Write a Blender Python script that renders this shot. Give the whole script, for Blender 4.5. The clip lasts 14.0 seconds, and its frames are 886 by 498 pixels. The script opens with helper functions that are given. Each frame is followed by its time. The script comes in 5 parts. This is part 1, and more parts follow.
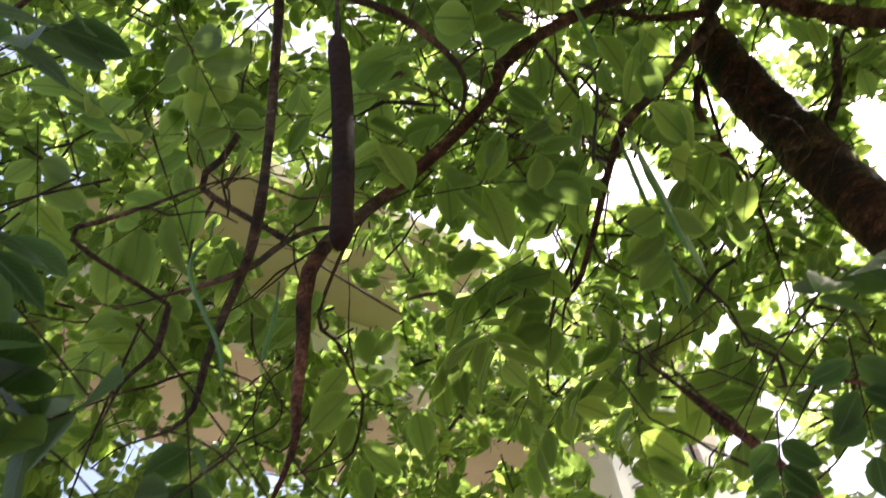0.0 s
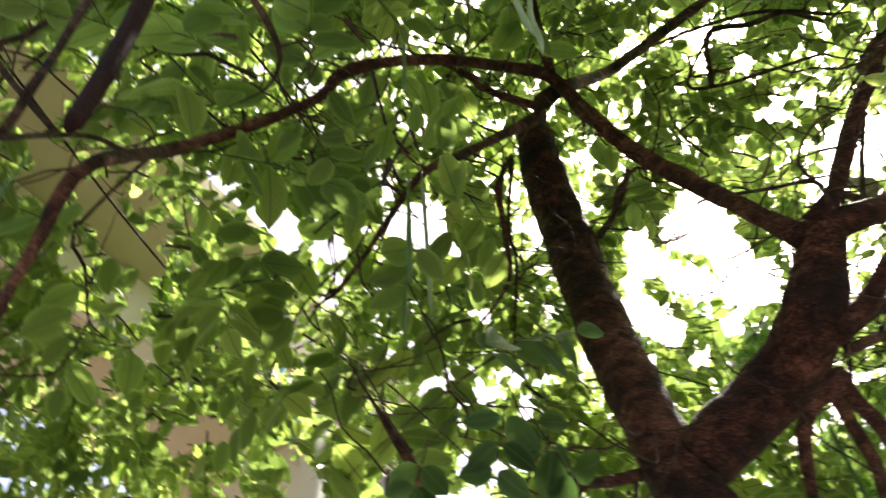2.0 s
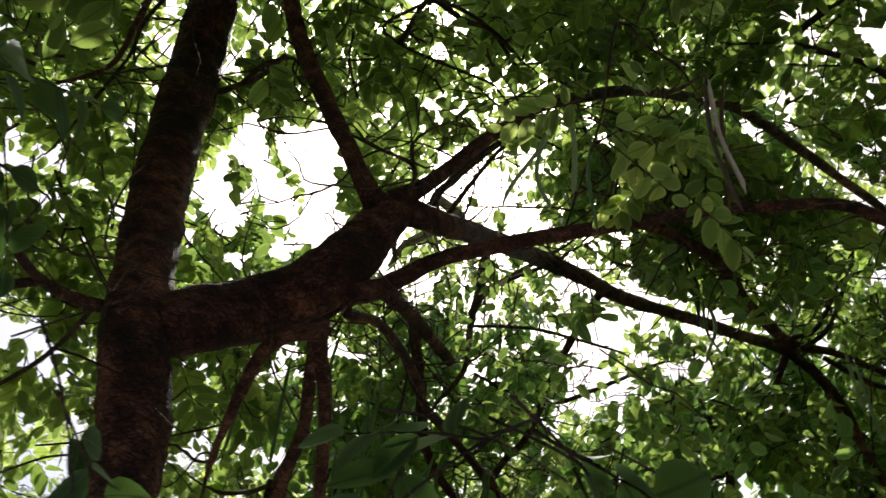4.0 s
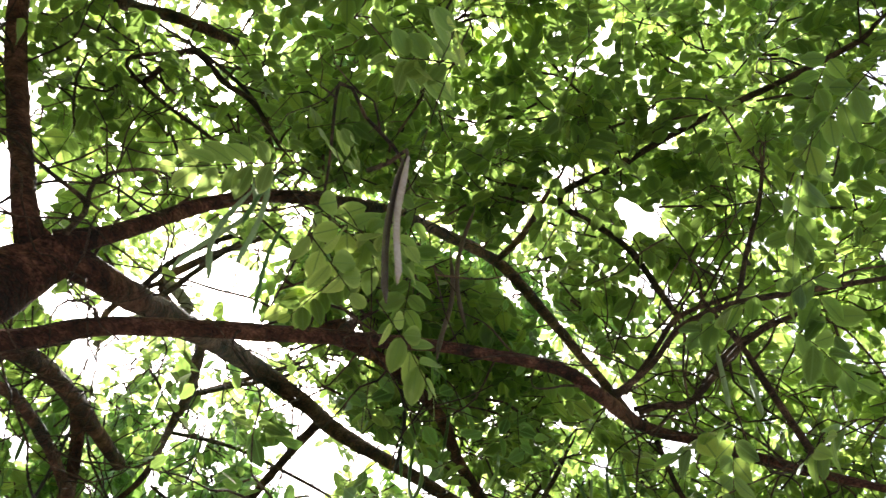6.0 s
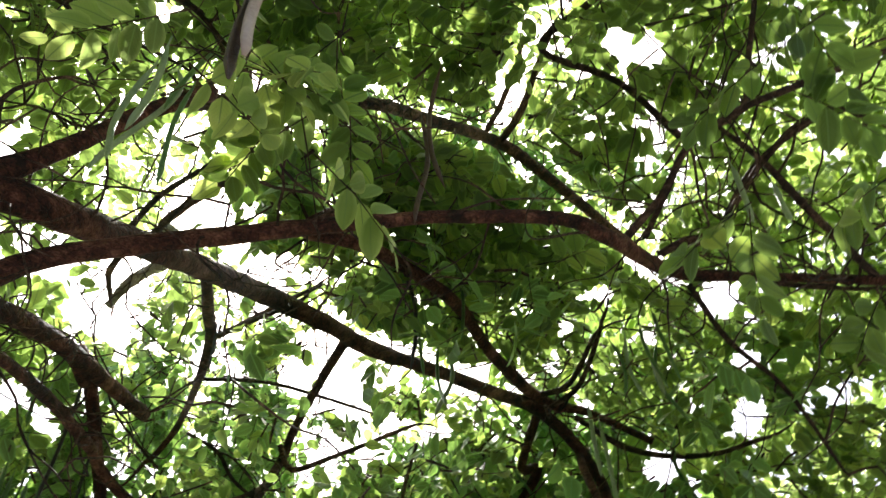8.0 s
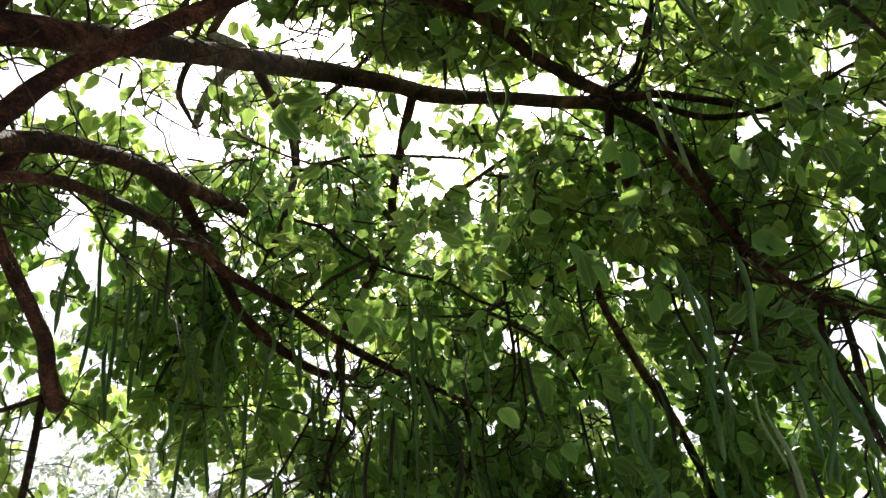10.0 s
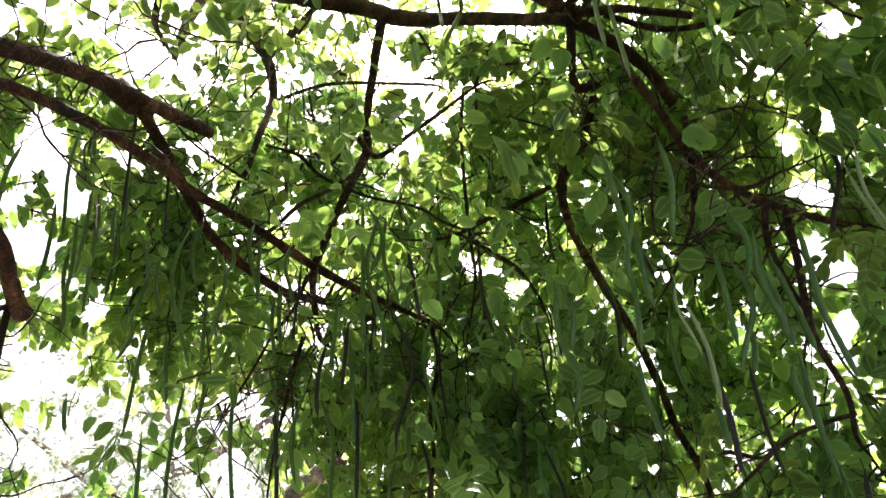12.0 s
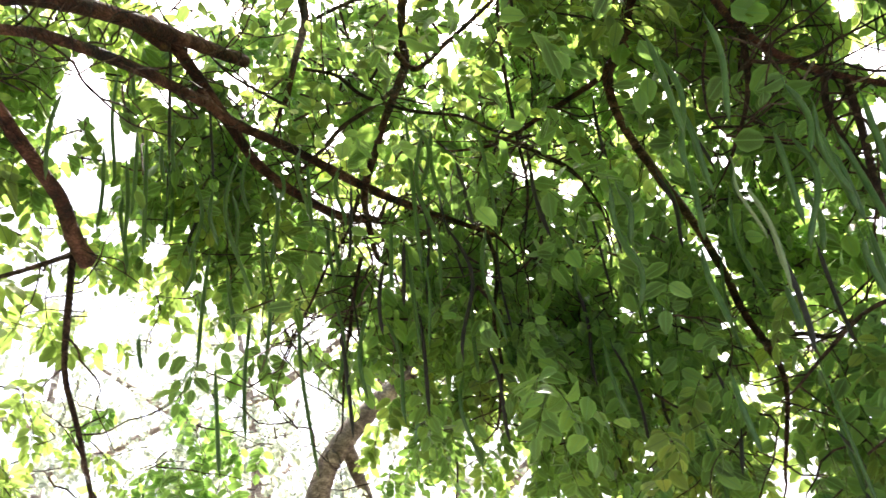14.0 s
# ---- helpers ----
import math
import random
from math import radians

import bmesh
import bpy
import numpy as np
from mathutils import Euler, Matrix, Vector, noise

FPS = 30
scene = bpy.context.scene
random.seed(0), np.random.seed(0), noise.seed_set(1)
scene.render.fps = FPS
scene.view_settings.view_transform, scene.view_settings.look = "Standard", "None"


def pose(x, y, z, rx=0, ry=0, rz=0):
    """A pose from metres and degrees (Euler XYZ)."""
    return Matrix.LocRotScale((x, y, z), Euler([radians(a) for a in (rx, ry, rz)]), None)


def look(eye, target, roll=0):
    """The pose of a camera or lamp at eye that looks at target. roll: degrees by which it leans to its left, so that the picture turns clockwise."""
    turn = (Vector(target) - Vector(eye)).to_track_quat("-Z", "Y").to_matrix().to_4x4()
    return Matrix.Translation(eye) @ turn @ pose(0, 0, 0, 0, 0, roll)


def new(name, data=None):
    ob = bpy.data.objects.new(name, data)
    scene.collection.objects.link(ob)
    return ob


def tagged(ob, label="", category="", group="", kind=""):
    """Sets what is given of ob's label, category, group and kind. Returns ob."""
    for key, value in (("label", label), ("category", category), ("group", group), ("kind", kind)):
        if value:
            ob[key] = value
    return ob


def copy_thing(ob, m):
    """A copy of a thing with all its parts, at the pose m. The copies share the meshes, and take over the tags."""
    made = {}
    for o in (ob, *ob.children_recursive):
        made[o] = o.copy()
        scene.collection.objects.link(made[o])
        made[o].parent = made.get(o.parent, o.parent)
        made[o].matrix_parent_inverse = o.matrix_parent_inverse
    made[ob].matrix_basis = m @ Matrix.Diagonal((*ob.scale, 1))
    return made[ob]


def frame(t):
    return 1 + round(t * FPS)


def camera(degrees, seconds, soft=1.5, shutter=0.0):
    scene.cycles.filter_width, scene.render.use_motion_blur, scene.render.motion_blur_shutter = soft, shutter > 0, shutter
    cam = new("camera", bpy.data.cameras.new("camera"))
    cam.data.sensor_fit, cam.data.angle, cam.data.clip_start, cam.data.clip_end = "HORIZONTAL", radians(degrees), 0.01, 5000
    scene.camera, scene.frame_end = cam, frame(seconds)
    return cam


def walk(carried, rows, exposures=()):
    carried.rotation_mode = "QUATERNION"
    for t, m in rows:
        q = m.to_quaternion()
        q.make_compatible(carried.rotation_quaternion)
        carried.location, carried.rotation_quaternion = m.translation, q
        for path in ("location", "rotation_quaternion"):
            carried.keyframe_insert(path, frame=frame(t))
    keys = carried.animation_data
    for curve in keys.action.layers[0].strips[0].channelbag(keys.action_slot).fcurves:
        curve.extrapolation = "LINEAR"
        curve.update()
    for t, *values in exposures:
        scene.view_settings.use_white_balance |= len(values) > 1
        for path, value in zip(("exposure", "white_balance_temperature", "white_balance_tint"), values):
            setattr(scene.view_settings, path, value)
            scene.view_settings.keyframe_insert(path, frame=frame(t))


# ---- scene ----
cam = camera(53.99, 14.0, soft=1.4, shutter=0.3)
PATH = [
    (0, pose(0.0000, 0.0000, 1.7500, 141.143, 4.916, 6.072)),
    (0.5, pose(-0.0131, -0.0057, 1.7823, 145.877, 5.902, 2.556)),
    (1, pose(-0.0102, -0.0087, 1.7793, 147.019, 5.213, 1.869)),
    (1.5, pose(0.0524, -0.0523, 1.6598, 145.078, 2.901, -6.003)),
    (2, pose(0.0929, -0.0543, 1.6112, 141.364, 1.514, -18.227)),
    (2.5, pose(0.1042, -0.0299, 1.5801, 137.204, 1.343, -34.224)),
    (3, pose(0.1113, -0.0118, 1.5603, 135.403, 0.901, -47.669)),
    (3.2, pose(0.1292, -0.0130, 1.5569, 134.929, 0.221, -51.412)),
    (5.3, pose(0.5047, -0.1207, 1.7455, 143.482, -4.275, -75.063)),
    (5.5, pose(0.5466, -0.1266, 1.7760, 144.779, -3.305, -77.502)),
    (6, pose(0.6286, -0.1652, 1.8273, 145.929, -1.644, -80.806)),
    (6.5, pose(0.6742, -0.2123, 1.8449, 145.982, -1.034, -82.229)),
    (7, pose(0.7262, -0.2327, 1.8540, 144.644, -0.113, -81.775)),
    (7.5, pose(0.8250, -0.2381, 1.8898, 142.699, 1.094, -77.720)),
    (8, pose(0.9379, -0.2569, 1.9135, 141.322, 2.532, -70.587)),
    (8.5, pose(0.9825, -0.2850, 1.8904, 138.714, 5.384, -62.734)),
    (9, pose(1.0158, -0.3025, 1.8801, 131.716, 8.254, -56.507)),
    (9.2, pose(1.0293, -0.3279, 1.8784, 128.044, 8.579, -55.357)),
    (11.3, pose(1.4071, -0.6121, 1.5843, 128.884, 4.381, -50.630)),
    (11.5, pose(1.4122, -0.6119, 1.5804, 128.105, 4.590, -51.345)),
    (12, pose(1.4087, -0.6153, 1.5800, 125.693, 6.070, -51.327)),
    (12.5, pose(1.4281, -0.6203, 1.5798, 122.969, 7.243, -50.846)),
    (13, pose(1.4350, -0.6137, 1.5796, 121.223, 7.681, -50.593)),
    (13.5, pose(1.4399, -0.6029, 1.5832, 119.966, 7.878, -49.116)),
    (14, pose(1.4369, -0.5987, 1.5887, 120.707, 8.739, -45.306)),
]
walk(cam, PATH, exposures=[(0, 1.39, 6500, 14), (0.5, 1.59, 6500, 14), (1, 1.69, 6500, 14), (1.5, 1.74, 6500, 14), (2, 1.41, 6500, 14), (2.5, 0.55, 6400, 12), (3.0, -0.25, 6400, 12), (3.2, -0.3, 6400, 12), (5.3, 1.11, 6150, 10), (6.5, 1.56, 6150, 10), (7.5, 1.41, 6150, 10), (8.0, 1.29, 6150, 10), (8.5, 1.04, 6150, 10), (9.1, 0.74, 6150, 10), (11.3, 1.08, 6400, 14), (12, 1.51, 6400, 14), (12.5, 1.91, 6400, 14), (13, 1.96, 6400, 14), (14, 2.01, 6400, 14)])

# ---- world and sun ----
SUN_AZ, SUN_EL = radians(62), radians(60)
world = bpy.data.worlds.new("world")
scene.world = world
world.use_nodes = True
wn = world.node_tree.nodes
sky = wn.new("ShaderNodeTexSky")
sky.sky_type = "NISHITA"
sky.sun_disc = False
sky.sun_elevation, sky.sun_rotation = SUN_EL, SUN_AZ
sky.air_density, sky.dust_density, sky.ozone_density = 1.0, 6.0, 1.0
wn["Background"].inputs["Strength"].default_value = 0.15
world.node_tree.links.new(sky.outputs[0], wn["Background"].inputs["Color"])
sun = new("sun", bpy.data.lights.new("sun", "SUN"))
sun.data.energy, sun.data.angle, sun.data.color = 5.0, radians(0.6), (1.0, 0.95, 0.86)
sun_way = Vector((math.sin(SUN_AZ) * math.cos(SUN_EL), math.cos(SUN_AZ) * math.cos(SUN_EL), math.sin(SUN_EL)))
sun.matrix_world = look(sun_way * 60, (0, 0, 0))


# ---- materials ----
def material(name):
    m = bpy.data.materials.new(name)
    m.use_nodes = True
    return m, m.node_tree.nodes, m.node_tree.links, m.node_tree.nodes["Principled BSDF"]


def ramp(n, stops):
    r = n.new("ShaderNodeValToRGB")
    while len(r.color_ramp.elements) < len(stops):
        r.color_ramp.elements.new(0.5)
    for e, (p, c) in zip(r.color_ramp.elements, stops):
        e.position, e.color = p, (*c, 1)
    return r


def noise_tex(n, l, scale, detail=4, vec=None, rough=0.6):
    t = n.new("ShaderNodeTexNoise")
    t.inputs["Scale"].default_value, t.inputs["Detail"].default_value, t.inputs["Roughness"].default_value = scale, detail, rough
    if vec:
        l.new(vec, t.inputs["Vector"])
    return t


def bark(name, dark, mid, light, scale=1.0, bump=0.7):
    """Bark with bands and flecks across the stem, dark cracks between small plates."""
    m, n, l, p = material(name)
    co = n.new("ShaderNodeTexCoord")
    mp = n.new("ShaderNodeMapping")
    mp.inputs["Scale"].default_value = (1, 1, 1.9)
    l.new(co.outputs["Object"], mp.inputs["Vector"])
    big = noise_tex(n, l, 5 * scale, 3, co.outputs["Object"])
    band = noise_tex(n, l, 15 * scale, 6, mp.outputs[0], 0.65)
    fine = noise_tex(n, l, 110 * scale, 5, mp.outputs[0], 0.7)
    crack = n.new("ShaderNodeTexVoronoi")
    crack.feature = "DISTANCE_TO_EDGE"
    crack.inputs["Scale"].default_value = 34 * scale
    l.new(mp.outputs[0], crack.inputs["Vector"])
    m1 = n.new("ShaderNodeMix")
    m1.inputs[0].default_value = 0.5
    l.new(big.outputs[0], m1.inputs[2])
    l.new(band.outputs[0], m1.inputs[3])
    m2 = n.new("ShaderNodeMix")
    m2.inputs[0].default_value = 0.3
    l.new(m1.outputs[0], m2.inputs[2])
    l.new(fine.outputs[0], m2.inputs[3])
    r = ramp(n, [(0.42, dark), (0.5, mid), (0.56, light), (0.61, tuple(min(1, c * 1.7) for c in light))])
    l.new(m2.outputs[0], r.inputs[0])
    groove = n.new("ShaderNodeMapRange")
    groove.inputs[1].default_value, groove.inputs[2].default_value = 0.0, 0.12
    groove.inputs[3].default_value, groove.inputs[4].default_value = 0.35, 1.0
    l.new(crack.outputs["Distance"], groove.inputs[0])
    dark_mix = n.new("ShaderNodeMix")
    dark_mix.data_type = "RGBA"
    dark_mix.blend_type = "MULTIPLY"
    dark_mix.inputs[0].default_value = 0.5
    l.new(r.outputs[0], dark_mix.inputs[6])
    l.new(groove.outputs[0], dark_mix.inputs[7])
    l.new(dark_mix.outputs[2], p.inputs["Base Color"])
    p.inputs["Roughness"].default_value = 0.8
    add = n.new("ShaderNodeMath")
    add.operation = "MULTIPLY_ADD"
    add.inputs[1].default_value = 0.7
    l.new(groove.outputs[0], add.inputs[0])
    l.new(band.outputs[0], add.inputs[2])
    b = n.new("ShaderNodeBump")
    b.inputs["Strength"].default_value, b.inputs["Distance"].default_value = bump, 0.02
    l.new(add.outputs[0], b.inputs["Height"])
    l.new(b.outputs[0], p.inputs["Normal"])
    return m


def leaf_material(name, deep, bright, glow, through_light=0.5, dull=0.0):
    """Blade colour varies leaf by leaf; pale midrib and side veins; light comes through."""
    m, n, l, p = material(name)
    geo = n.new("ShaderNodeNewGeometry")
    info = n.new("ShaderNodeObjectInfo")
    rnd = n.new("ShaderNodeMath")
    rnd.operation = "ADD"
    l.new(geo.outputs["Random Per Island"], rnd.inputs[0])
    l.new(info.outputs["Random"], rnd.inputs[1])
    fr = n.new("ShaderNodeMath")
    fr.operation = "FRACT"
    l.new(rnd.outputs[0], fr.inputs[0])
    at = n.new("ShaderNodeAttribute")
    at.attribute_name = "blade"
    sep = n.new("ShaderNodeSeparateXYZ")
    l.new(at.outputs["Vector"], sep.inputs[0])
    au = n.new("ShaderNodeMath")
    au.operation = "ABSOLUTE"
    l.new(sep.outputs[0], au.inputs[0])
    rib = n.new("ShaderNodeMapRange")
    rib.inputs[1].default_value, rib.inputs[2].default_value = 0.03, 0.1
    rib.inputs[3].default_value, rib.inputs[4].default_value = 1, 0
    l.new(au.outputs[0], rib.inputs[0])
    side = n.new("ShaderNodeMath")
    side.operation = "MULTIPLY_ADD"
    side.inputs[1].default_value = -0.35
    l.new(au.outputs[0], side.inputs[0])
    l.new(sep.outputs[1], side.inputs[2])
    sn = n.new("ShaderNodeMath")
    sn.operation = "MULTIPLY"
    sn.inputs[1].default_value = 55
    l.new(side.outputs[0], sn.inputs[0])
    sw = n.new("ShaderNodeMath")
    sw.operation = "SINE"
    l.new(sn.outputs[0], sw.inputs[0])
    vein = n.new("ShaderNodeMapRange")
    vein.inputs[1].default_value, vein.inputs[2].default_value = 0.8, 1.0
    vein.inputs[3].default_value, vein.inputs[4].default_value = 0, 0.35
    l.new(sw.outputs[0], vein.inputs[0])
    allv = n.new("ShaderNodeMath")
    allv.operation = "MAXIMUM"
    l.new(rib.outputs[0], allv.inputs[0])
    l.new(vein.outputs[0], allv.inputs[1])
    rim = n.new("ShaderNodeMapRange")
    rim.inputs[1].default_value, rim.inputs[2].default_value = 0.55, 1.0
    rim.inputs[3].default_value, rim.inputs[4].default_value = 0, 0.5
    l.new(sep.outputs[2], rim.inputs[0])
    co = n.new("ShaderNodeTexCoord")
    blot = noise_tex(n, l, 26, 4, co.outputs["Object"])
    mixr = n.new("ShaderNodeMath")
    mixr.operation = "MULTIPLY_ADD"
    mixr.inputs[1].default_value = 0.35
    l.new(blot.outputs[0], mixr.inputs[0])
    l.new(fr.outputs[0], mixr.inputs[2])
    mul = n.new("ShaderNodeMath")
    mul.operation = "MULTIPLY"
    mul.inputs[1].default_value = 0.75
    l.new(mixr.outputs[0], mul.inputs[0])
    front = ramp(n, [(0.0, deep), (0.7, bright), (0.97, tuple(min(1, c * 1.7) for c in bright))])
    back = ramp(n, [(0.0, tuple(c * 0.4 for c in glow)), (0.6, glow), (0.95, tuple(min(1, c * k) for c, k in zip(glow, (1.65, 1.4, 1.2))))])
    for r in (front, back):
        l.new(mul.outputs[0], r.inputs[0])
    veined = n.new("ShaderNodeMix")
    veined.data_type = "RGBA"
    l.new(allv.outputs[0], veined.inputs[0])
    l.new(front.outputs[0], veined.inputs[6])
    veined.inputs[7].default_value = (*[min(1, c * 1.7 + 0.03) for c in bright], 1)
    edged = n.new("ShaderNodeMix")
    edged.data_type = "RGBA"
    l.new(rim.outputs[0], edged.inputs[0])
    l.new(veined.outputs[2], edged.inputs[6])
    edged.inputs[7].default_value = (*[min(1, c * 2.2 + 0.04) for c in bright], 1)
    l.new(edged.outputs[2], p.inputs["Base Color"])
    p.inputs["Roughness"].default_value = 0.34 + dull
    p.inputs["Specular IOR Level"].default_value = 0.36
    tr = n.new("ShaderNodeBsdfTranslucent")
    dim = n.new("ShaderNodeMix")
    dim.data_type = "RGBA"
    l.new(allv.outputs[0], dim.inputs[0])
    l.new(back.outputs[0], dim.inputs[6])
    dim.inputs[7].default_value = (*[c * 0.55 for c in glow], 1)
    lit = n.new("ShaderNodeMix")
    lit.data_type = "RGBA"
    l.new(rim.outputs[0], lit.inputs[0])
    l.new(dim.outputs[2], lit.inputs[6])
    lit.inputs[7].default_value = (*[min(1, c * 1.7) for c in glow], 1)
    l.new(lit.outputs[2], tr.inputs["Color"])
    b = n.new("ShaderNodeBump")
    b.inputs["Strength"].default_value, b.inputs["Distance"].default_value = 0.5, 0.002
    l.new(allv.outputs[0], b.inputs["Height"])
    l.new(b.outputs[0], p.inputs["Normal"])
    sh = n.new("ShaderNodeMixShader")
    sh.inputs[0].default_value = through_light
    l.new(p.outputs[0], sh.inputs[1])
    l.new(tr.outputs[0], sh.inputs[2])
    l.new(sh.outputs[0], n["Material Output"].inputs["Surface"])
    return m


def mottled(name, a, b, scale, rough=0.8, bump=0.3, detail=6):
    m, n, l, p = material(name)
    co = n.new("ShaderNodeTexCoord")
    t = noise_tex(n, l, scale, detail, co.outputs["Object"])
    t2 = noise_tex(n, l, scale * 9, detail, co.outputs["Object"])
    mx = n.new("ShaderNodeMix")
    mx.inputs[0].default_value = 0.4
    l.new(t.outputs[0], mx.inputs[2])
    l.new(t2.outputs[0], mx.inputs[3])
    r = ramp(n, [(0.35, a), (0.65, b)])
    l.new(mx.outputs[0], r.inputs[0])
    l.new(r.outputs[0], p.inputs["Base Color"])
    p.inputs["Roughness"].default_value = rough
    bp = n.new("ShaderNodeBump")
    bp.inputs["Strength"].default_value, bp.inputs["Distance"].default_value = bump, 0.01
    l.new(t2.outputs[0], bp.inputs["Height"])
    l.new(bp.outputs[0], p.inputs["Normal"])
    return m


BARK = bark("red_brown_bark", (0.011, 0.005, 0.004), (0.08, 0.027, 0.018), (0.2, 0.09, 0.062))
TRUNK_BARK = bark("dark_trunk_bark", (0.008, 0.004, 0.003), (0.062, 0.018, 0.012), (0.19, 0.076, 0.052), 0.9, 1.0)
TWIG = bark("dark_twig_bark", (0.014, 0.008, 0.006), (0.055, 0.03, 0.02), (0.15, 0.09, 0.064), 2.2)
PALE = bark("grey_dead_bark", (0.16, 0.11, 0.085), (0.33, 0.25, 0.2), (0.5, 0.42, 0.36), 1.6)
TRUNK_GREY = bark("grey_brown_bark", (0.07, 0.045, 0.034), (0.17, 0.125, 0.095), (0.33, 0.26, 0.21), 1.2)
LEAF = leaf_material("leaf_green", (0.016, 0.042, 0.015), (0.043, 0.095, 0.026), (0.4, 0.58, 0.12), 0.53)
# Brighter copy of the leaf green, with sunlight put into the colour.
SUNLEAF = leaf_material("sunlit_leaf", (0.06, 0.12, 0.045), (0.13, 0.22, 0.065), (0.54, 0.71, 0.19), 0.6)
# Darker copy of the leaf green, shade painted into its colour.
SHADELEAF = leaf_material("shaded_leaf", (0.018, 0.042, 0.018), (0.034, 0.078, 0.028), (0.13, 0.25, 0.05), 0.34)
GLOSSY = leaf_material("hanging_leaf", (0.009, 0.03, 0.01), (0.125, 0.285, 0.066), (0.36, 0.6, 0.12), 0.37)
SHADELEAF.node_tree.nodes["Principled BSDF"].inputs["Specular IOR Level"].default_value = 0.2
GLOSSY.node_tree.nodes["Principled BSDF"].inputs["Specular IOR Level"].default_value = 0.6
# Bleached far beyond leaf green: bright haze is mixed into the colour.
FAR = leaf_material("hazed_leaf", (0.17, 0.22, 0.16), (0.34, 0.4, 0.31), (0.54, 0.6, 0.46), 0.5, 0.2)
POD = mottled("green_pod", (0.045, 0.12, 0.03), (0.12, 0.24, 0.06), 14, 0.4, 0.15)
POD_DARK = mottled("dark_pod", (0.012, 0.012, 0.012), (0.045, 0.038, 0.035), 12, 0.5, 0.35)
POD_DRY = mottled("dry_pod", (0.4, 0.3, 0.24), (0.62, 0.52, 0.45), 16, 0.7, 0.4)
SOIL = mottled("dry_soil", (0.095, 0.075, 0.056), (0.17, 0.142, 0.108), 1.5, 0.95, 0.6)
PLASTER = mottled("ochre_plaster", (0.6, 0.5, 0.36), (0.68, 0.58, 0.44), 0.7, 0.85, 0.1)
CREAM = mottled("cream_paint", (0.70, 0.63, 0.56), (0.8, 0.74, 0.68), 0.6, 0.8, 0.1)


# ---- building blocks ----
def part(name, bm, mat, parent=None, label="", smooth=True):
    me = bpy.data.meshes.new(name)
    bm.to_mesh(me)
    bm.free()
    me.materials.append(mat)
    if smooth:
        for f in me.polygons:
            f.use_smooth = True
    ob = new(name, me)
    if parent:
        ob.parent = parent
    if label:
        ob["label"] = label
    return ob


def smooth_path(pts, step=0.03):
    """Catmull-Rom through the control points (x, y, z, r)."""
    p = [np.array(q, float) for q in pts]
    p = [2 * p[0] - p[1]] + p + [2 * p[-1] - p[-2]]
    out = []
    for i in range(1, len(p) - 2):
        a, b, c, d = p[i - 1:i + 3]
        k = max(2, int(np.linalg.norm((c - b)[:3]) / step))
        for s in range(k):
            t = s / k
            out.append(0.5 * (2 * b + (c - a) * t + (2 * a - 5 * b + 4 * c - d) * t * t + (3 * b - a - 3 * c + d) * t ** 3))
    out.append(p[-2])
    return np.array(out)


def tube(bm, path, sides=8, rough=0.0, seed=0, caps=True):
    """A tapering, slightly uneven tube along path rows (x, y, z, r)."""
    rings = []
    ref = Vector((0.31, 0.52, 0.79))
    for i, q in enumerate(path):
        a, b = path[max(0, i - 1)][:3], path[min(len(path) - 1, i + 1)][:3]
        d = Vector(b - a).normalized()
        u = (ref - d * ref.dot(d)).normalized()
        ref = u
        v = d.cross(u)
        ring = []
        for s in range(sides):
            an = 2 * math.pi * s / sides
            w = u * math.cos(an) + v * math.sin(an)
            c = Vector(q[:3])
            r = max(q[3], 0.0004)
            if rough:
                r *= 1 + rough * (noise.noise(c * 9 + w * 0.8 + Vector((seed, 0, 0))) + 0.6 * noise.noise(c * 28 + w * 1.7))
            ring.append(bm.verts.new(c + w * r))
        rings.append(ring)
    for a, b in zip(rings, rings[1:]):
        for s in range(sides):
            bm.faces.new((a[s], a[(s + 1) % sides], b[(s + 1) % sides], b[s]))
    if caps:
        bm.faces.new(rings[0][::-1])
        bm.faces.new(rings[-1])
    return rings


def box(bm, lo, hi, bevel=0.0):
    vs = bmesh.ops.create_cube(bm, size=1)["verts"]
    for v in vs:
        v.co = Vector([(a + b) / 2 + c * (b - a) for a, b, c in zip(lo, hi, v.co)])
    if bevel:
        bmesh.ops.bevel(bm, geom=list({e for v in vs for e in v.link_edges}), offset=bevel, segments=2, affect="EDGES")


# ---- leaves ----
ROWS = [(0.07, 0.2), (0.19, 0.39), (0.42, 0.5), (0.63, 0.455), (0.8, 0.33), (0.93, 0.13)]
LV = np.array([(0, 0, 0)] + [(x * w, y, 0) for y, w in ROWS for x in (-1, 0, 1)] + [(0, 1, 0)], float)
NV = len(LV)
LU = np.array([(v[0] / 0.5, v[1], 1.0 if v[0] else 0.6 if v[1] in (0, 1) else 0.0) for v in LV])
FINE_LEAF, MID_LEAF, COARSE_LEAF = (0, 1, 2, 3, 4, 5), (1, 2, 4), (2, 4)
rng = np.random.default_rng(7)


def leaflet(length, width, fold, curl, twist=0.0):
    """The points of an ovate leaflet along +y, folded on its midrib."""
    v = LV.copy()
    v[:, 2] = np.abs(v[:, 0]) * fold * width - curl * length * v[:, 1] ** 2
    v[:, 0] *= width
    v[:, 1] *= length
    a = twist * v[:, 1] / length
    v[:, 0], v[:, 2] = v[:, 0] * np.cos(a) - v[:, 2] * np.sin(a), v[:, 0] * np.sin(a) + v[:, 2] * np.cos(a)
    return v


def turn(rx, ry, rz):
    return np.array(Euler((rx, ry, rz)).to_matrix())


